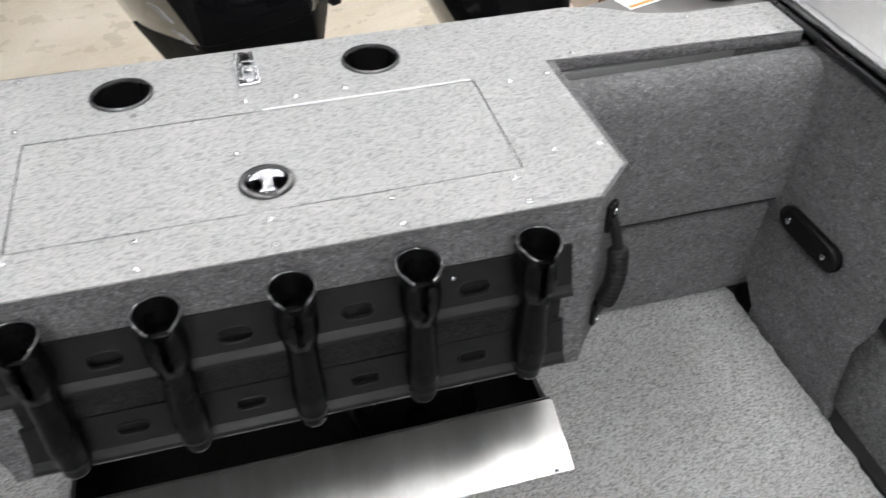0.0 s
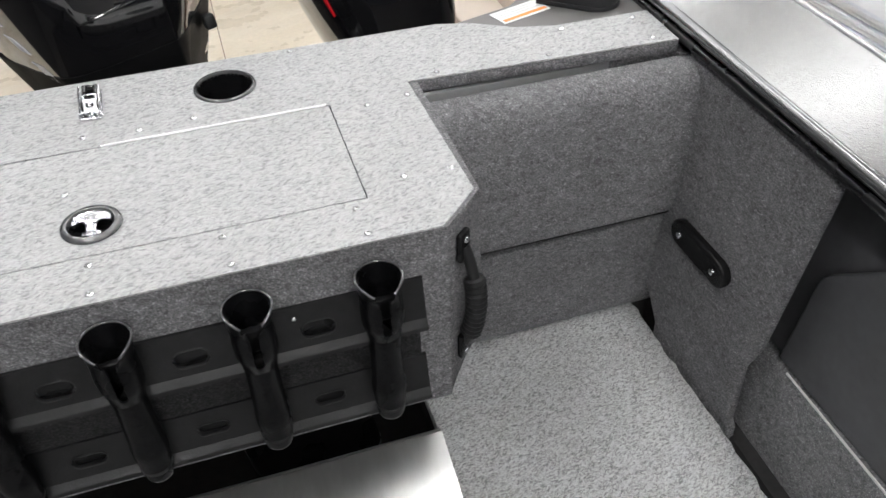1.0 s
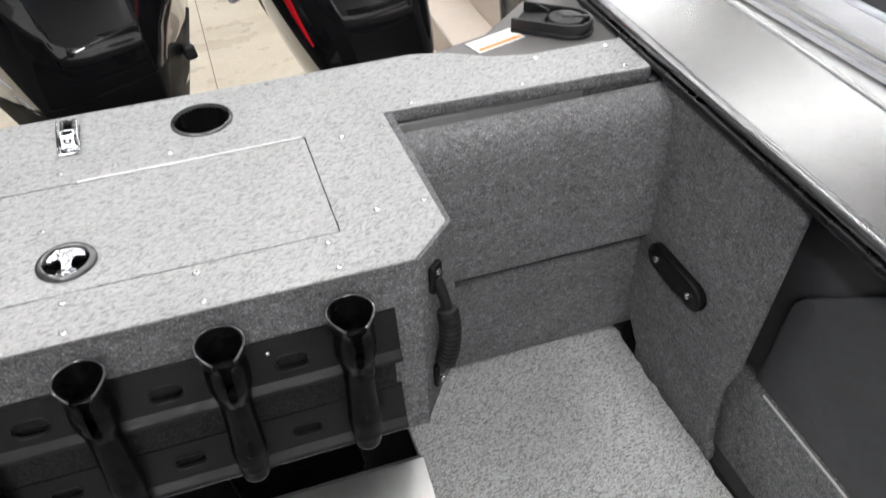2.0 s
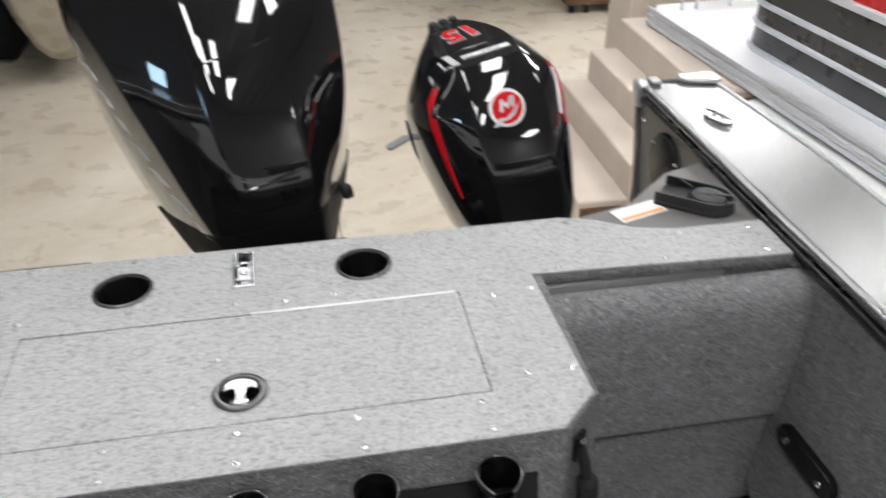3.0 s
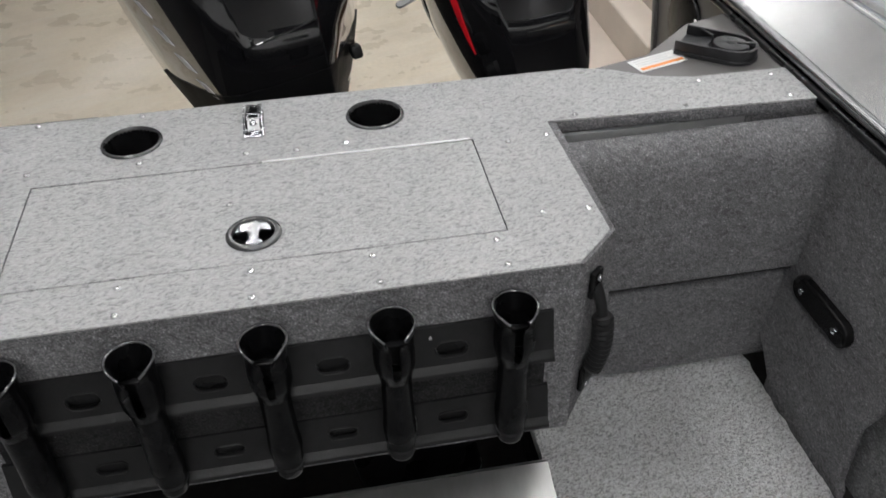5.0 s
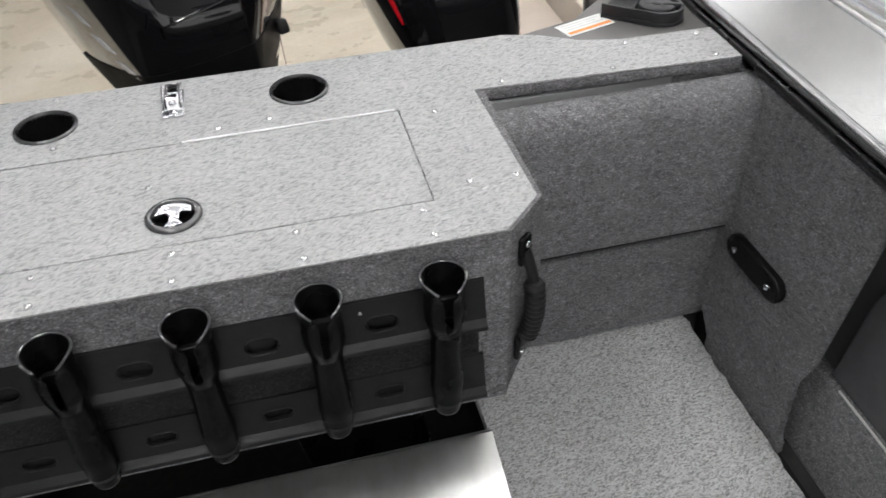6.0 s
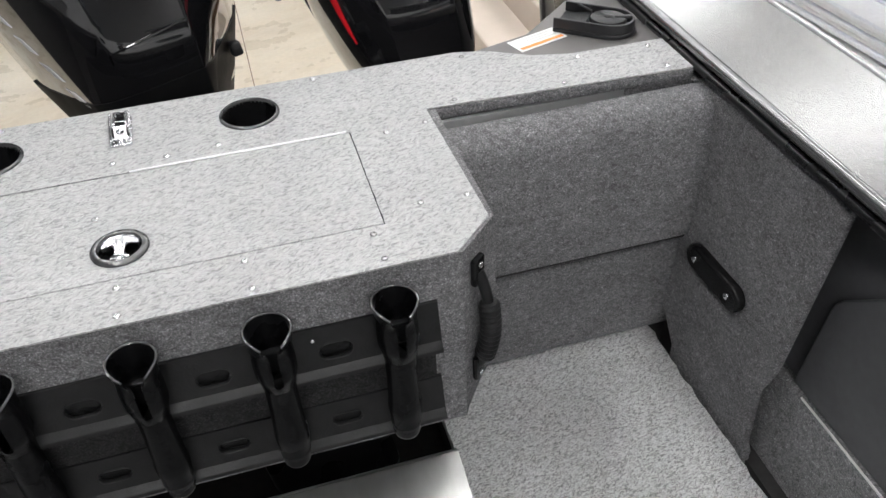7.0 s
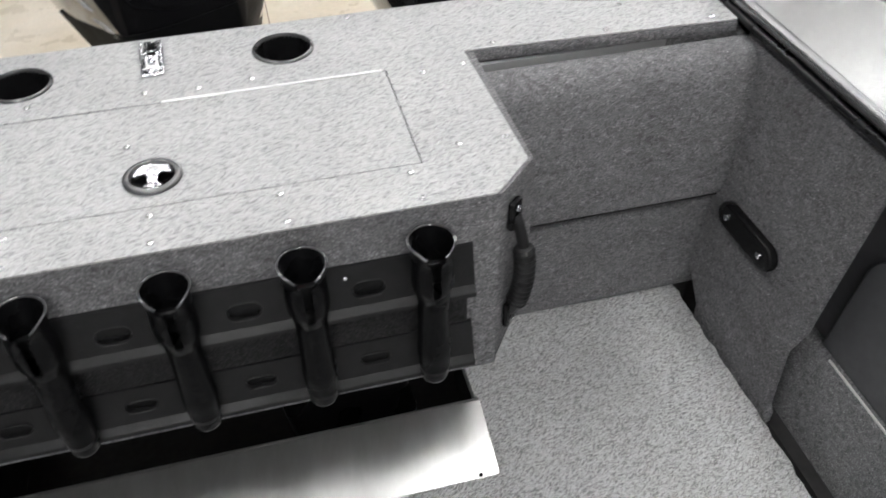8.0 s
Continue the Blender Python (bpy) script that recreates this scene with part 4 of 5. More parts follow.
# ---- outboard motors ----
def blend(table, z):
    """Smooth interpolation in rows of (z, values...)."""
    if z <= table[0][0]:
        return table[0][1:]
    for i in range(len(table) - 1):
        a, b = table[i], table[i + 1]
        if z <= b[0]:
            u = (z - a[0]) / (b[0] - a[0])
            p = table[max(i - 1, 0)]
            q = table[min(i + 2, len(table) - 1)]
            out = []
            for k in range(1, len(a)):
                ma = (b[k] - p[k]) / (b[0] - p[0]) * (b[0] - a[0])
                mb = (q[k] - a[k]) / (q[0] - a[0]) * (b[0] - a[0])
                out.append((2 * u ** 3 - 3 * u ** 2 + 1) * a[k] + (u ** 3 - 2 * u ** 2 + u) * ma + (-2 * u ** 3 + 3 * u ** 2) * b[k] + (u ** 3 - u ** 2) * mb)
            return out
    return table[-1][1:]


def toward(a, b, d):
    """The point at most d from a on the way to b."""
    ln = max(math.hypot(b[0] - a[0], b[1] - a[1]), 1e-6)
    u = min(d / ln, 0.25)
    return a[0] + (b[0] - a[0]) * u, a[1] + (b[1] - a[1]) * u


def bowed(a, b, bulge, us):
    """Points between a and b, bowed outwards."""
    nx, ny = b[1] - a[1], a[0] - b[0]
    ln = max(math.hypot(nx, ny), 1e-6)
    return [(a[0] + (b[0] - a[0]) * u + nx / ln * bulge * 4 * u * (1 - u), a[1] + (b[1] - a[1]) * u + ny / ln * bulge * 4 * u * (1 - u)) for u in us]


def rounded(a, b, c, soft):
    """Three points that round off the corner b."""
    p, q = toward(b, a, soft), toward(b, c, soft)
    return [p, (0.5 * b[0] + 0.25 * (p[0] + q[0]), 0.5 * b[1] + 0.25 * (p[1] + q[1])), q]


def cowl_half(row, bulge=0.005, soft=0.006):
    """Half a level: centre panel, front facet, flank, round stern. row: panel, front, corner x, corner y, widest x, widest y, rear."""
    p, yf, wc, yc, wm, ym, yr = row
    a, b, c, d = (0.0, yf), (p, yf + 0.006), (wc, yc), (wm, ym)
    pts = [a, (p * 0.55, yf + 0.0012)] + rounded(a, b, c, soft) + bowed(b, c, bulge, (0.28, 0.5, 0.72)) + rounded(b, c, d, soft) + bowed(c, d, bulge, (0.3, 0.65)) + [d]
    for k in range(1, 8):
        t = math.pi / 2 * k / 7
        pts.append((wm * math.cos(t) ** 0.6 if k < 7 else 0.0, ym + (yr - ym) * math.sin(t)))
    return pts


def sided(row, skew, side):
    """The row of one side of a cowl: with skew its centre panel sits off the middle, and the facet on that side runs out to the flank."""
    p, yf, wc, yc, wm, ym, yr = row
    if skew and side > 0:
        wm -= min(0.03, max(0.0, 0.35 * (0.25 - wm)))
        wc, yc = wm - 0.018 - min(0.055, max(0.0, 0.008 + 0.9 * (0.295 - wm))), yf + 0.5 * (ym - yf) - 0.05
    elif skew:
        wm -= 0.024
    return [p + side * skew, yf, wc, yc, wm, ym, yr]


def cowl_level(cx, z, row, bulge=0.005, skew=0.0):
    h, g = cowl_half(sided(row, skew, 1), bulge), cowl_half(sided(row, skew, -1), bulge)
    return [(cx + x, y, z) for x, y in h] + [(cx - x, y, z) for x, y in g[-2:0:-1]]


def even_shading(ob):
    """Keeps broad facets flat and lets only their rounded edges turn the light."""
    m = ob.modifiers.new("weighted_normal", "WEIGHTED_NORMAL")
    m.mode, m.weight, m.keep_sharp = "FACE_AREA", 50, True
    return ob


MAIN = [  # height, panel, front, corner x, corner y, widest x, widest y, rear
    (0.44, 0.07, 1.665, 0.089, 1.686, 0.185, 1.84, 2.18),
    (0.5, 0.073, 1.622, 0.105, 1.649, 0.207, 1.86, 2.24),
    (0.6, 0.076, 1.592, 0.133, 1.662, 0.242, 1.89, 2.28),
    (0.75, 0.079, 1.585, 0.170, 1.707, 0.276, 1.92, 2.3),
    (0.9, 0.081, 1.597, 0.206, 1.757, 0.29, 1.95, 2.3),
    (1.05, 0.082, 1.632, 0.237, 1.819, 0.295, 1.98, 2.28),
    (1.2, 0.08, 1.69, 0.228, 1.855, 0.28, 1.99, 2.23),
    (1.29, 0.069, 1.72, 0.217, 1.920, 0.228, 1.99, 2.15),
    (1.33, 0.042, 1.82, 0.117, 1.940, 0.127, 1.98, 2.08),
]
SKEW = 0.027         # the centre panel sits to starboard of the middle
EX = 0.026
om = thing("outboard_motor", (EX, 1.95, GROUND), "large glossy black outboard motor on the transom", "outboard motor")
levels = [0.455 + (1.33 - 0.455) * k / 34 for k in range(35)]
even_shading(part("cowl", loft([cowl_level(EX, z, blend(MAIN, z), 0.005, SKEW) for z in levels]), GELBLK, om, "glossy black cowl with creased facets", 50))


def on_panel(table, cx, x, z, out=0.0, skew=0.0):
    """A place on the centre panel or facet of a cowl's front, off it by out."""
    half = cowl_half(sided(blend(table, z), skew, 1 if x >= 0 else -1))
    ax = abs(x)
    for a, b in zip(half, half[1:]):
        if a[0] <= ax <= b[0]:
            u = (ax - a[0]) / max(b[0] - a[0], 1e-6)
            return Vector((cx + x, a[1] + (b[1] - a[1]) * u - out, z))
    return Vector((cx + x, half[-1][1], z))


def tapered(n, r, tip):
    """Radii that fade out towards both ends of a path of n points."""
    return [tip + (r - tip) * math.sin(math.pi * k / (n - 1)) ** 0.4 for k in range(n)]


for z0 in (0.632, 0.885):
    seam = [on_panel(MAIN, EX, SKEW - 0.079 + 0.158 * k / 16, z0 + 0.016 * (k - 8) / 16, 0.0004, SKEW) for k in range(17)]
    part("seam", pipe(seam, 0.0026, 8, radii=tapered(17, 0.0026, 0.0006)), GELBLK, om, "raised cowl seam")


def on_flank(u, z, s, out):
    row = sided(blend(MAIN, z), SKEW, s)
    x, y = bowed((row[2], row[3]), (row[4], row[5]), 0.005, (u,))[0]
    return Vector((EX + s * (x + out), y, z))


# plain bars in place of the maker's lettering on the flank
for k in range(8):
    z0, u0 = 0.535 + 0.058 * k, 0.13 + 0.075 * k
    secs = []
    for dz, slant in ((0.0, 0.0), (0.016, 0.03), (0.034, 0.075)):
        a, b = on_flank(u0 - 0.05 + slant, z0 + dz, -1, 0.0010), on_flank(u0 + 0.055 + slant, z0 + dz + 0.010, -1, 0.0010)
        secs.append([a, b, b + Vector((0.003, 0, 0)), a + Vector((0.003, 0, 0))])
    part("lettering_bar", loft(secs), LETTER, om, "silver bar of cowl lettering")
LOWM = [(0.05, 0.06, 1.62, 0.10, 1.70, 0.125, 1.85, 2.12), (0.25, 0.07, 1.62, 0.125, 1.70, 0.15, 1.88, 2.16), (0.40, 0.075, 1.635, 0.12, 1.70, 0.16, 1.90, 2.20), (0.475, 0.078, 1.66, 0.115, 1.705, 0.155, 1.90, 2.20)]
lows = [cowl_level(EX, z, blend(LOWM, z), 0.004, 0.5 * SKEW) for z in (0.05, 0.12, 0.20, 0.28, 0.34)]
for step in range(5):
    ring = []
    base = cowl_level(EX, 0, blend(MAIN, 0.46), 0.005, SKEW)
    for i, (x, y, z) in enumerate(base):
        zz = 0.44 + 0.025 * step + 0.25 * max(0.0, min(y, 1.90) - 1.66)
        q = cowl_level(EX, zz, blend(MAIN, max(zz, 0.441)), 0.005, SKEW)[i]
        ring.append((EX + (q[0] - EX) * 1.006, q[1] - 0.002, q[2]))
    lows.append(ring)
even_shading(part("lower_cowl", loft(lows), MATTB, om, "matt black lower cowl", 50))
part("front_grip", box(EX + 0.06, EX + 0.15, 1.60, 1.70, 0.405, 0.450, 0.015, 3), SATIN, om)
part("steering_arm", box(EX - 0.05, EX + 0.05, 1.47, 1.70, 0.30, 0.36, 0.012), SATIN, om)
part("tilt_button", box(EX + 0.174, EX + 0.198, 1.75, 1.785, 0.508, 0.538, 0.006, 3), RUBBER, om, "black rubber knob on the cowl side")
part("bracket", box(EX - 0.13, EX + 0.13, 1.36, 1.64, -0.35, 0.30, 0.02, 3), SATIN, om)
part("midsection", loft([[(EX + x * w, 1.92 + y * d, z) for x, y in ring_pts(0, 0, 1, 20)] for z, w, d in ((0.06, 0.10, 0.20), (-0.2, 0.07, 0.17), (-0.45, 0.045, 0.15), (-0.62, 0.03, 0.15))]), SATIN, om)
part("cavitation_plate", prism([(EX + x * 0.11, 1.98 + y * 0.25) for x, y in ring_pts(0, 0, 1, 24)], -0.47, -0.455, "z", 0.004), SATIN, om)
part("gearcase", put(lathe([(0.002, -0.24), (0.04, -0.2), (0.062, -0.08), (0.064, 0.1), (0.055, 0.2), (0.05, 0.26)], (0, 0, 0), 24, closed=True), Matrix.Translation((EX, 1.93, -0.68)) @ pose(0, 0, 0, -90, 0, 0)), SATIN, om)
part("skeg", prism([(1.85, -0.72), (2.0, -0.72), (1.98, -0.92), (1.92, -0.92)], EX - 0.008, EX + 0.008, "x", 0.004), SATIN, om)


def propeller(parent, c, r, mat):
    hub = part("propeller", put(lathe([(0.01, 0.0), (r * 0.28, 0.02), (r * 0.28, 0.1), (r * 0.22, 0.13)], (0, 0, 0), 20, closed=True), Matrix.Translation(c) @ pose(0, 0, 0, -90, 0, 0)), mat, parent)
    for k in range(3):
        b = prism([(0.25 * r, -0.03), (0.6 * r, -0.075), (0.92 * r, -0.055), (r, 0.0), (0.9 * r, 0.05), (0.5 * r, 0.06), (0.25 * r, 0.03)], -0.004, 0.004, "z", 0.002)
        m = Matrix.Translation(Vector(c) + Vector((0, 0.06, 0))) @ pose(0, 0, 0, 0, 120 * k + 20, 0) @ pose(0, 0, 0, 30, 0, 0)
        part("blade", put(b, m), mat, hub)


propeller(om, (EX, 2.17, -0.68), 0.19, STEEL)


def lean(t, pivot, rx, ry, rz):
    """Turns a whole thing about a point: rake, lean and steering angle."""
    t.matrix_basis = Matrix.Translation(pivot) @ pose(0, 0, 0, rx, ry, rz) @ Matrix.Translation(t.location - Vector(pivot))


lean(om, (EX, 1.62, 0.60), -16, -8, 11)

KICK = [
    (0.33, 0.055, 1.715, 0.070, 1.735, 0.082, 1.8, 1.9),
    (0.4, 0.060, 1.69, 0.075, 1.715, 0.090, 1.8, 1.92),
    (0.47, 0.069, 1.655, 0.105, 1.694, 0.130, 1.81, 1.95),
    (0.55, 0.072, 1.636, 0.127, 1.700, 0.150, 1.82, 1.98),
    (0.65, 0.076, 1.626, 0.143, 1.704, 0.163, 1.83, 2.0),
    (0.745, 0.076, 1.632, 0.146, 1.704, 0.165, 1.83, 2.0),
    (0.79, 0.074, 1.642, 0.137, 1.710, 0.156, 1.83, 1.985),
    (0.825, 0.071, 1.656, 0.108, 1.716, 0.134, 1.83, 1.965),
    (0.845, 0.068, 1.668, 0.088, 1.720, 0.112, 1.83, 1.945),
    (0.852, 0.064, 1.682, 0.076, 1.728, 0.098, 1.83, 1.935),
]
KX = 0.533
km = thing("kicker_motor", (KX, 1.82, GROUND), "small glossy black outboard motor with red stripes", "outboard motor")
zs = [0.35 + (0.852 - 0.35) * k / 34 for k in range(35)]


def crown(bm):
    """Lifts the cowl's top towards the stern."""
    for v in bm.verts:
        w = min(max((v.co.z - 0.77) / 0.082, 0.0), 1.0)
        v.co.z += 0.30 * w * (v.co.y - 1.72)
        v.co.x = KX + (v.co.x - KX) * (1 - w * min(max(2.0 * (v.co.y - 1.74), 0.0), 0.34))
    return bm


even_shading(part("cowl", crown(loft([cowl_level(KX, z, blend(KICK, z), 0.004) for z in zs])), GELBLK, km, "glossy black cowl", 50))

def front_normal(z):
    a, b = on_panel(KICK, KX, 0, z - 0.02), on_panel(KICK, KX, 0, z + 0.02)
    d = (b - a).normalized()
    return math.degrees(math.atan2(d.y, d.z))


def emblem_piece(name, pts, h0, h1, mat, label):
    z = 0.748
    p = on_panel(KICK, KX, -0.009, z, 0.0)
    m = Matrix.Translation(p) @ pose(0, 0, 0, 90 - front_normal(z), 0, 0) @ Matrix.Diagonal((1.13, 1.13, 1, 1))
    part(name, put(prism(pts, h0, h1, "z", 0.0004), m), mat, km, label)


emblem_piece("emblem_disc", ring_pts(0, 0, 0.034, 40), -0.004, 0.003, WHITE, "white emblem ring")
emblem_piece("emblem_field", ring_pts(0, 0, 0.0285, 40), 0.003, 0.0036, REDP, "red emblem field")
emblem_piece("emblem_mark", [(-0.016, -0.005), (-0.010, 0.017), (-0.004, 0.017), (0.001, 0.006), (0.009, 0.018), (0.018, 0.019), (0.014, -0.001), (0.008, -0.001), (0.010, 0.009), (0.003, -0.001),
              (-0.002, -0.001), (-0.006, 0.008), (-0.009, -0.005)], 0.0036, 0.0042, SILVERP, "silver zigzag mark")
emblem_piece("emblem_wave", [(-0.036, -0.027), (-0.02, -0.014), (-0.006, -0.017), (0.008, -0.008), (0.026, 0.004), (0.012, -0.014), (-0.002, -0.021), (-0.014, -0.021), (-0.024, -0.028)], 0.0036, 0.0043, SILVERP, "silver wave mark")


def stripe(side, rows, mat, label):
    """A band on the cowl's facet; rows of height, inner x, outer x."""
    secs = []
    for z, x0, x1 in rows:
        a, b = on_panel(KICK, KX, side * x0, z, 0.0016), on_panel(KICK, KX, side * x1, z, 0.0016)
        a, b = a + Vector((side * 0.001, 0, 0)), b + Vector((side * 0.0024, 0, 0))
        inward = Vector((-side * 0.004, 0.003, 0))
        m = (a + b) / 2 + Vector((side * 0.0012, -0.0012, 0))
        secs.append([a, m, b, b + inward, m + inward, a + inward])
    part("stripe", crown(loft(secs)), mat, km, label)


def corner(z):
    return blend(KICK, z)[2]


stripe(-1, [(z, corner(z) - w, corner(z) + q) for z, w, q in ((0.815, 0.002, 0.003), (0.79, 0.004, 0.004), (0.745, 0.006, 0.003), (0.70, 0.007, 0.001), (0.65, 0.007, -0.0005), (0.61, 0.006, -0.002), (0.58, 0.0045, -0.0035))], REDP, "red stripe")
stripe(1, [(z, corner(z) - w, corner(z) + 0.002) for z, w in ((0.80, 0.006), (0.77, 0.014), (0.73, 0.024), (0.70, 0.030), (0.675, 0.024), (0.66, 0.010))], REDP, "dark red stripe")
stripe(1, [(z, corner(z) - w - 0.0015, corner(z) - w) for z, w in ((0.79, 0.010), (0.77, 0.0145), (0.73, 0.0245), (0.695, 0.031))], SILVERP, "silver pinstripe")
part("top_bar", crown(prism([(KX - 0.045, 1.722), (KX + 0.062, 1.722), (KX + 0.062, 1.738), (KX - 0.045, 1.738)], 0.8525, 0.8545, "z", 0.001)), SILVERP, km, "silver bar of cowl lettering")
# Silver piece stands for the white reflection left of the lettering bar.
part("top_glint", crown(prism([(KX - 0.075, 1.705), (KX - 0.058, 1.705), (KX - 0.066, 1.76), (KX - 0.083, 1.76)], 0.8525, 0.8542, "z", 0.001)), SILVERP, km)


def numerals(offset, z, mat, label):
    cu = bpy.data.curves.new("numerals", "FONT")
    cu.body, cu.size, cu.extrude, cu.offset = "15", 0.088, 0.0006, offset
    cu.align_x, cu.align_y = "CENTER", "CENTER"
    tmp = bpy.data.objects.new("tmp", cu)
    scene.collection.objects.link(tmp)
    bpy.context.view_layer.update()
    num = bpy.data.meshes.new_from_object(tmp.evaluated_get(bpy.context.evaluated_depsgraph_get()))
    bpy.data.objects.remove(tmp)
    bn = bmesh.new()
    bn.from_mesh(num)
    bpy.data.meshes.remove(num)
    put(bn, Matrix.Translation((KX + 0.002, 1.852, z)) @ pose(0, 0, 0, 0, 0, 184) @ Matrix.Diagonal((1.25, 0.95, 1, 1)))
    part("numerals", crown(bn), mat, km, label, 0)


numerals(0.0052, 0.8546, SILVERP, "silver outline of the numerals")
numerals(0.0026, 0.8562, REDP, "red numerals reading 15")
part("top_plate", crown(prism([(KX - 0.088, 1.77), (KX + 0.07, 1.77), (KX + 0.06, 1.90), (KX - 0.075, 1.90)], 0.8515, 0.8535, "z", 0.0008)), GELBLK, km)
grip = part("rear_latch", crown(box(KX - 0.065, KX + 0.035, 1.915, 1.94, 0.842, 0.858, 0.006, 3)), SATIN, km, "black rear latch")
for x in (-0.052, -0.015, 0.022):
    part("latch_knob", crown(box(KX + x - 0.013, KX + x + 0.013, 1.912, 1.932, 0.856, 0.866, 0.004)), RUBBER, grip)
HANDLE = ((0.369, 0.394, 1.885, 0.738), (0.367, 0.398, 1.888, 0.712), (0.370, 0.410, 1.890, 0.665), (0.382, 0.430, 1.894, 0.600), (0.397, 0.455, 1.896, 0.553), (0.416, 0.475, 1.895, 0.522), (0.440, 0.490, 1.890, 0.498))
handle = part("side_handle", loft([[(x0, y - 0.014, z), (x1, y - 0.018, z - 0.004), (x1 + 0.004, y + 0.022, z - 0.004), (x0 + 0.004, y + 0.022, z)] for x0, x1, y, z in HANDLE]), BLACKP, km, "black tiller bracket")
part("pivot_cap", put(lathe([(0.013, -0.004), (0.013, 0.005), (0.010, 0.008), (0.0001, 0.009)], (0, 0, 0), 20), Matrix.Translation((0.402, 1.878, 0.585)) @ pose(0, 0, 0, 70, -35, 0)), RAILP, handle)
part("tiller_blade", put(prism(slot_pts(0, 0, 0.020, 0.0105), -0.003, 0.003, "z", 0.002), Matrix.Translation((0.345, 1.918, 0.693)) @ pose(0, 0, 0, 30, -8, 12)), SLOTM, km, "flat grey oval blade")
part("lower_cowl", loft([cowl_level(KX, z, blend([(0.18, 0.05, 1.70, 0.065, 1.73, 0.075, 1.80, 1.90), (0.43, 0.062, 1.672, 0.090, 1.705, 0.118, 1.80, 1.95)], z), 0.003) for z in (0.18, 0.25, 0.32, 0.38, 0.43)]), SATIN, km, "", 25)
part("clamp", box(KX - 0.09, KX + 0.09, 1.50, 1.72, 0.0, 0.22, 0.015, 3), SATIN, km)
part("leg", loft([[(KX + x * w, 1.81 + y * d, z) for x, y in ring_pts(0, 0, 1, 16)] for z, w, d in ((0.2, 0.06, 0.09), (-0.2, 0.035, 0.08), (-0.6, 0.02, 0.08))]), SATIN, km)
part("gearcase", put(lathe([(0.002, -0.14), (0.03, -0.09), (0.036, 0.05), (0.028, 0.14)], (0, 0, 0), 20, closed=True), Matrix.Translation((KX, 1.82, -0.62)) @ pose(0, 0, 0, -90, 0, 0)), SATIN, km)
propeller(km, (KX, 1.94, -0.62), 0.11, SATIN)
lean(km, (KX, 1.635, 0.745), -17, -10, 10)

# ---- carpeted steps and the pontoon boat alongside ----
st = thing("display_steps", (2.2, 4.6, GROUND), "beige carpeted display steps beside the next boat", "steps")
for k, (x0, x1, zt) in enumerate([(1.52, 1.80, -0.78), (1.80, 1.985, -0.59), (1.985, 2.17, -0.40), (2.17, 2.95, -0.21)]):
    part("step", box(x0, x1 + 0.001, 3.80, 5.07 + 0.003 * k, GROUND, zt, 0.012, 3), BEIGE, st, "beige carpeted step")
    part("end_board", box(x0 + 0.012, x1 - 0.002, 3.792, 3.799, GROUND + 0.002, zt - 0.035), WOODB, st, "raw brown end board")
solo("display_plinth", box(2.27, 3.3, 5.16, 5.55, GROUND, 0.35, 0.012, 3), BEIGE, "tall beige carpeted display plinth", "plinth")

pb = thing("pontoon_boat", (3.6, 2.5, GROUND), "silver pontoon boat with a grey and red corrugated fence", "pontoon boat")
PZ = -0.10
dk = [(2.30, -4.0), (2.30, 4.88), (2.36, 4.96), (5.0, 4.96), (5.0, -4.0)]
part("deck", prism(dk, PZ - 0.05, PZ, "z", 0.004), DECKSILVER, pb, "pale silver deck")
for k, (dx, z0, z1) in enumerate(((-0.014, -0.008, 0.010), (0.0, -0.030, -0.012), (-0.010, -0.052, -0.034), (0.0, -0.074, -0.056), (-0.008, -0.098, -0.078))):
    part("edge_rail", box(2.285 + dx, 2.30 + dx + 0.012, -4.0, 4.92, PZ + z0, PZ + z1, 0.004, 2), EDGEALU, pb, "ribbed aluminium edge rail")


FENX = 2.455         # outer face of the fence


def fence_line(inset):
    pts = [(FENX + inset, -3.9), (FENX + inset, 4.0)]
    for a in range(0, 91, 10):
        pts.append((FENX + inset + (0.3 - inset) * (1 - math.cos(radians(a))), 4.0 + (0.3 - inset) * math.sin(radians(a))))
    pts.append((4.8, 4.3 - inset))
    return pts


def ribbon(inset, z0, z1, th):
    a, b = fence_line(inset), fence_line(inset + th)
    return prism(a + b[::-1], z0, z1, "z")


TIERS = (PZ + 0.015, 0.045, 0.155, 0.325, 0.45, 0.575)
for k, (z0, z1) in enumerate(zip(TIERS, TIERS[1:])):
    red = k > 2
    part("fence_panel", ribbon(0.012, z0, z1, 0.01), REDHULL if red else PANELG, pb, "red fence panel" if red else "grey fence panel")
    part("fence_rib", pipe([(x, y, z0) for x, y in fence_line(0.006)], 0.015 if k != 3 else 0.021, 10), EDGEALU, pb, "silver fence rib")
for y in (0.9, 2.92):
    part("fence_post", box(FENX - 0.016, FENX - 0.002, y, y + 0.04, PZ, 0.59, 0.004), EDGEALU, pb)
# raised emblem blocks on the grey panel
for y0, y1, z0, z1 in ((2.60, 2.615, 0.20, 0.285), (2.50, 2.60, 0.20, 0.215), (2.50, 2.60, 0.235, 0.25), (2.51, 2.60, 0.27, 0.285), (2.36, 2.46, 0.20, 0.215), (2.36, 2.46, 0.27, 0.285), (2.36, 2.375, 0.216, 0.269), (2.445, 2.46, 0.216, 0.269)):
    part("emblem_bar", box(FENX + 0.004, FENX + 0.0115, y0, y1, z0, z1), SILVERP, pb, "silver emblem bar")
for x in (2.45, 2.55, 2.78, 3.05):
    part("stanchion", pipe([(x, 4.82, PZ), (x, 4.82, PZ + 0.10)], 0.010, 8), EDGEALU, pb)
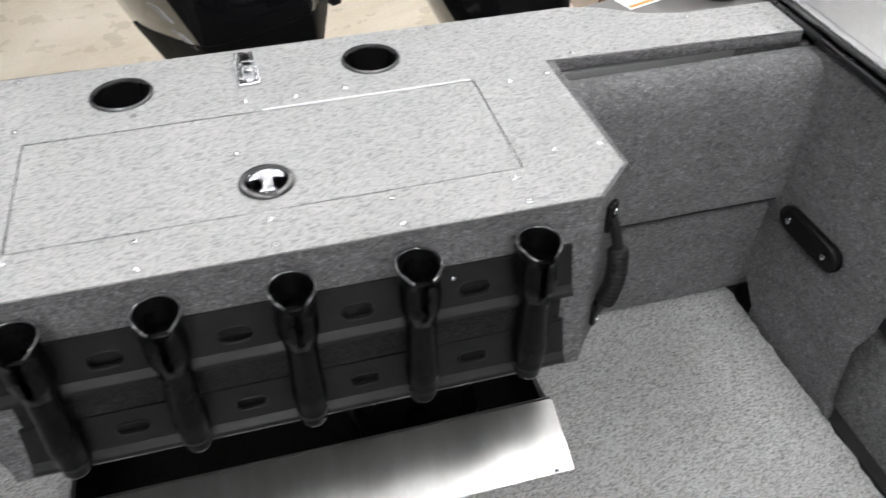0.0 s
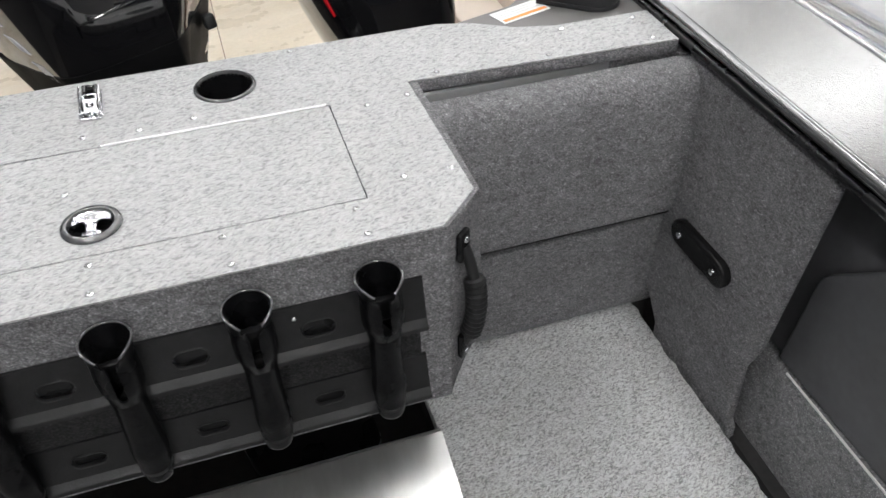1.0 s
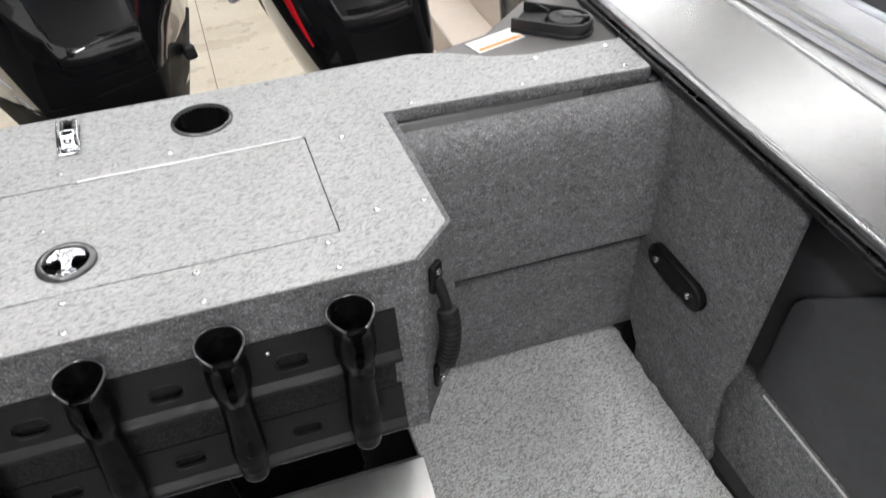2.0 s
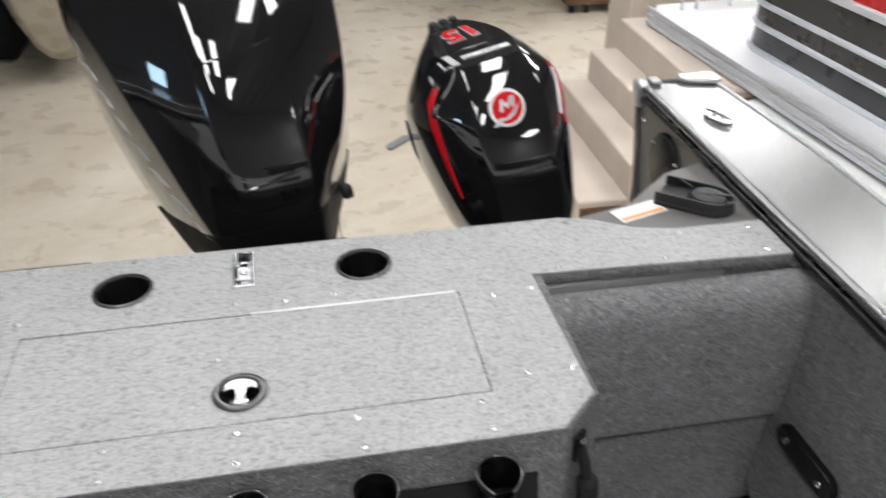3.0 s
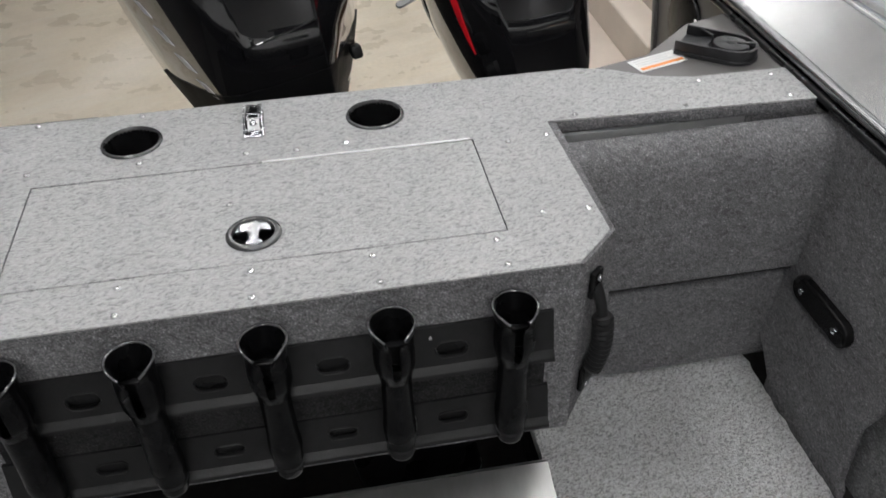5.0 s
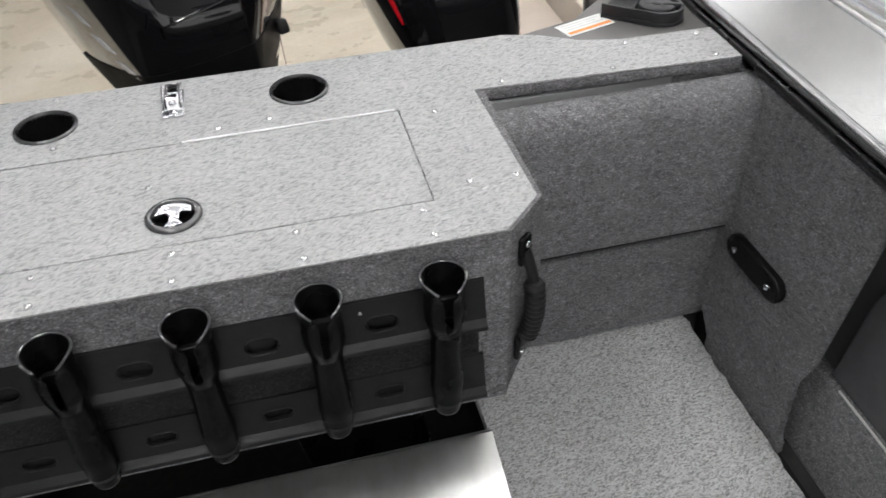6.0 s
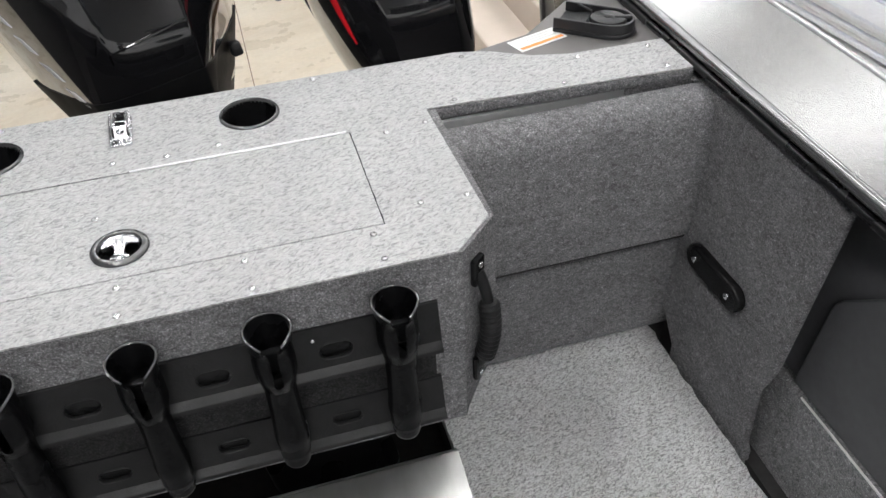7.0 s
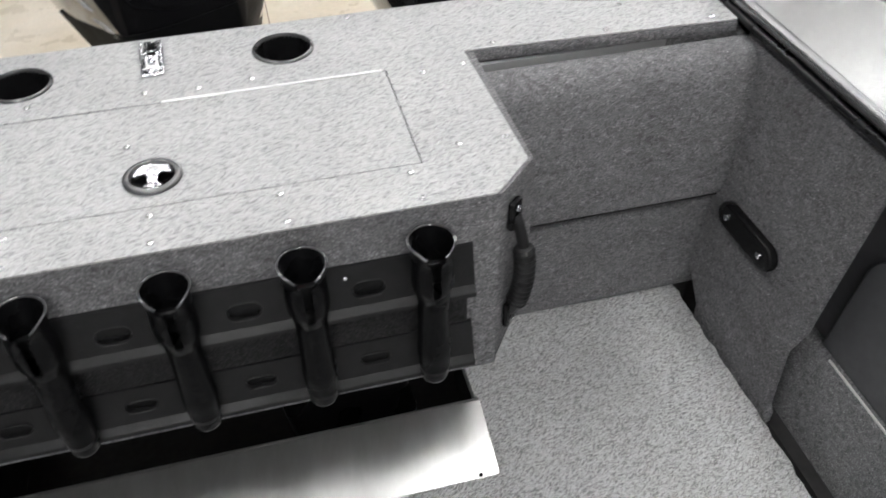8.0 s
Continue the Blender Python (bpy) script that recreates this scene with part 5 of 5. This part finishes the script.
part("boarding_rail", pipe([(2.40, 4.82, PZ + 0.10), (3.1, 4.82, PZ + 0.10)], 0.012, 10), EDGEALU, pb)
for x, z in ((2.38, -0.51), (4.6, -0.51)):
    part("pontoon_tube", put(lathe([(0.02, -3.0), (0.20, -2.7), (0.30, -2.3), (0.30, 4.02), (0.285, 4.045), (0.0001, 4.05)], (0, 0, 0), 40), Matrix.Translation((x, -0.3, z)) @ pose(0, 0, 0, -90, 0, 0)), FLOATALU, pb, "bright aluminium float tube")
for y in (-2.0, 0.5, 3.0):
    part("stand", box(2.4, 4.8, y, y + 0.1, GROUND, -0.80, 0.005), WOODB, pb)
    part("cross_beam", box(2.4, 4.8, y, y + 0.06, PZ - 0.12, PZ - 0.051), EDGEALU, pb)
lean(pb, (2.30, 4.9, GROUND), 0, 0, 4)

# ---- boats stored further off ----
fb = thing("stored_pontoon_boat", (-3.6, 10.5, GROUND), "dark pontoon boat with tan floats across the hall", "pontoon boat")
# Deck drawn forward out of view so that it shades the floor.
part("deck", box(-6.2, -2.12, 4.9, 13.0, -0.06, 0.05, 0.02), DARKHULL, fb)
part("deck_lip", box(-6.2, -2.13, 4.885, 4.898, -0.05, 0.04, 0.004), WHITE, fb, "white deck edge")
part("fence", box(-6.1, -2.2, 5.9, 12.9, 0.051, 0.75, 0.05, 3), DARKHULL, fb)
# Near-black box stands for the shaded space under the deck.
part("underside_shade", box(-6.2, -2.12, 7.2, 12.9, GROUND + 0.03, -0.061, 0.03), DARKHULL, fb)


def float_nose(x):
    """A blunt float with a keeled, U-shaped section."""
    u = [(-0.36, -0.10), (-0.37, -0.25), (-0.30, -0.48), (-0.20, -0.68), (-0.10, -0.765), (0.0, -0.785), (0.10, -0.765), (0.20, -0.68), (0.30, -0.48), (0.37, -0.25), (0.36, -0.10)]
    return loft([[(x + a * w, y, -0.10 + (z + 0.10) * d) for a, z in u] for y, w, d in ((6.54, 0.70, 0.86), (6.57, 0.84, 0.95), (6.66, 0.95, 0.99), (6.9, 1.0, 1.0), (12.5, 1.0, 1.0))])


for x in (-5.6, -3.6, -1.60):
    fl = part("float_tube", float_nose(x), TANHULL, fb, "tan blunt-nosed float")
    part("nose_rail", box(x - 0.37, x + 0.36, 6.50, 6.60, -0.10, -0.075, 0.008), ALU, fl, "bright metal rail")
for y in (8.3, 11.5):
    part("bunk", box(-6.1, -1.7, y, y + 0.12, GROUND + 0.06, -0.79, 0.01), WOODB, fb)
    for x in (-5.9, -1.95):
        part("caster", put(lathe([(0.035, -0.02), (0.05, -0.015), (0.05, 0.015), (0.035, 0.02)], (0, 0, 0), 16, closed=True), Matrix.Translation((x, y + 0.06, GROUND + 0.05)) @ pose(0, 0, 0, 0, 90, 0)), RUBBER, fb)
wb = thing("stored_runabout", (3.25, 9.2, GROUND), "white hulled boat on a wooden cradle with casters", "boat")
part("hull", loft([[(3.1 + 1.1 * sx * math.cos(radians(a)), y, -0.05 - 0.72 * sz * math.sin(radians(a))) for a in range(0, 181, 15)] + [(3.1 - 1.1 * sx, y, 0.25), (3.1 + 1.1 * sx, y, 0.25)] for y, sx, sz in ((7.52, 0.42, 0.84), (7.58, 0.60, 0.93), (7.8, 0.82, 0.98), (8.5, 1.0, 1.0), (13, 1.0, 1.0))]), WHITE, wb)
part("cradle", box(2.66, 4.05, 7.58, 7.78, GROUND + 0.09, GROUND + 0.16, 0.01), WOODB, wb)
for x in (2.73, 2.87, 3.95):
    part("caster", put(lathe([(0.03, -0.02), (0.045, -0.016), (0.045, 0.016), (0.03, 0.02)], (0, 0, 0), 16, closed=True), Matrix.Translation((x, 7.65, GROUND + 0.045)) @ pose(0, 0, 0, 0, 90, 0)), RUBBER, wb)
db = thing("covered_boat", (0.0, 13.0, GROUND), "dark covered boat in a row at the end of the hall", "boat")
part("cover", loft([[(0.2 + 1.6 * w * math.cos(radians(a)), y, 0.0 + 0.8 * w * math.sin(radians(a))) for a in range(0, 360, 20)] for y, w in ((10.6, 0.6), (11.2, 0.95), (14.5, 1.0))]), DARKHULL, db)
part("stand", box(-0.8, 1.2, 11.3, 14.0, GROUND, -0.75, 0.02), DARKHULL, db)
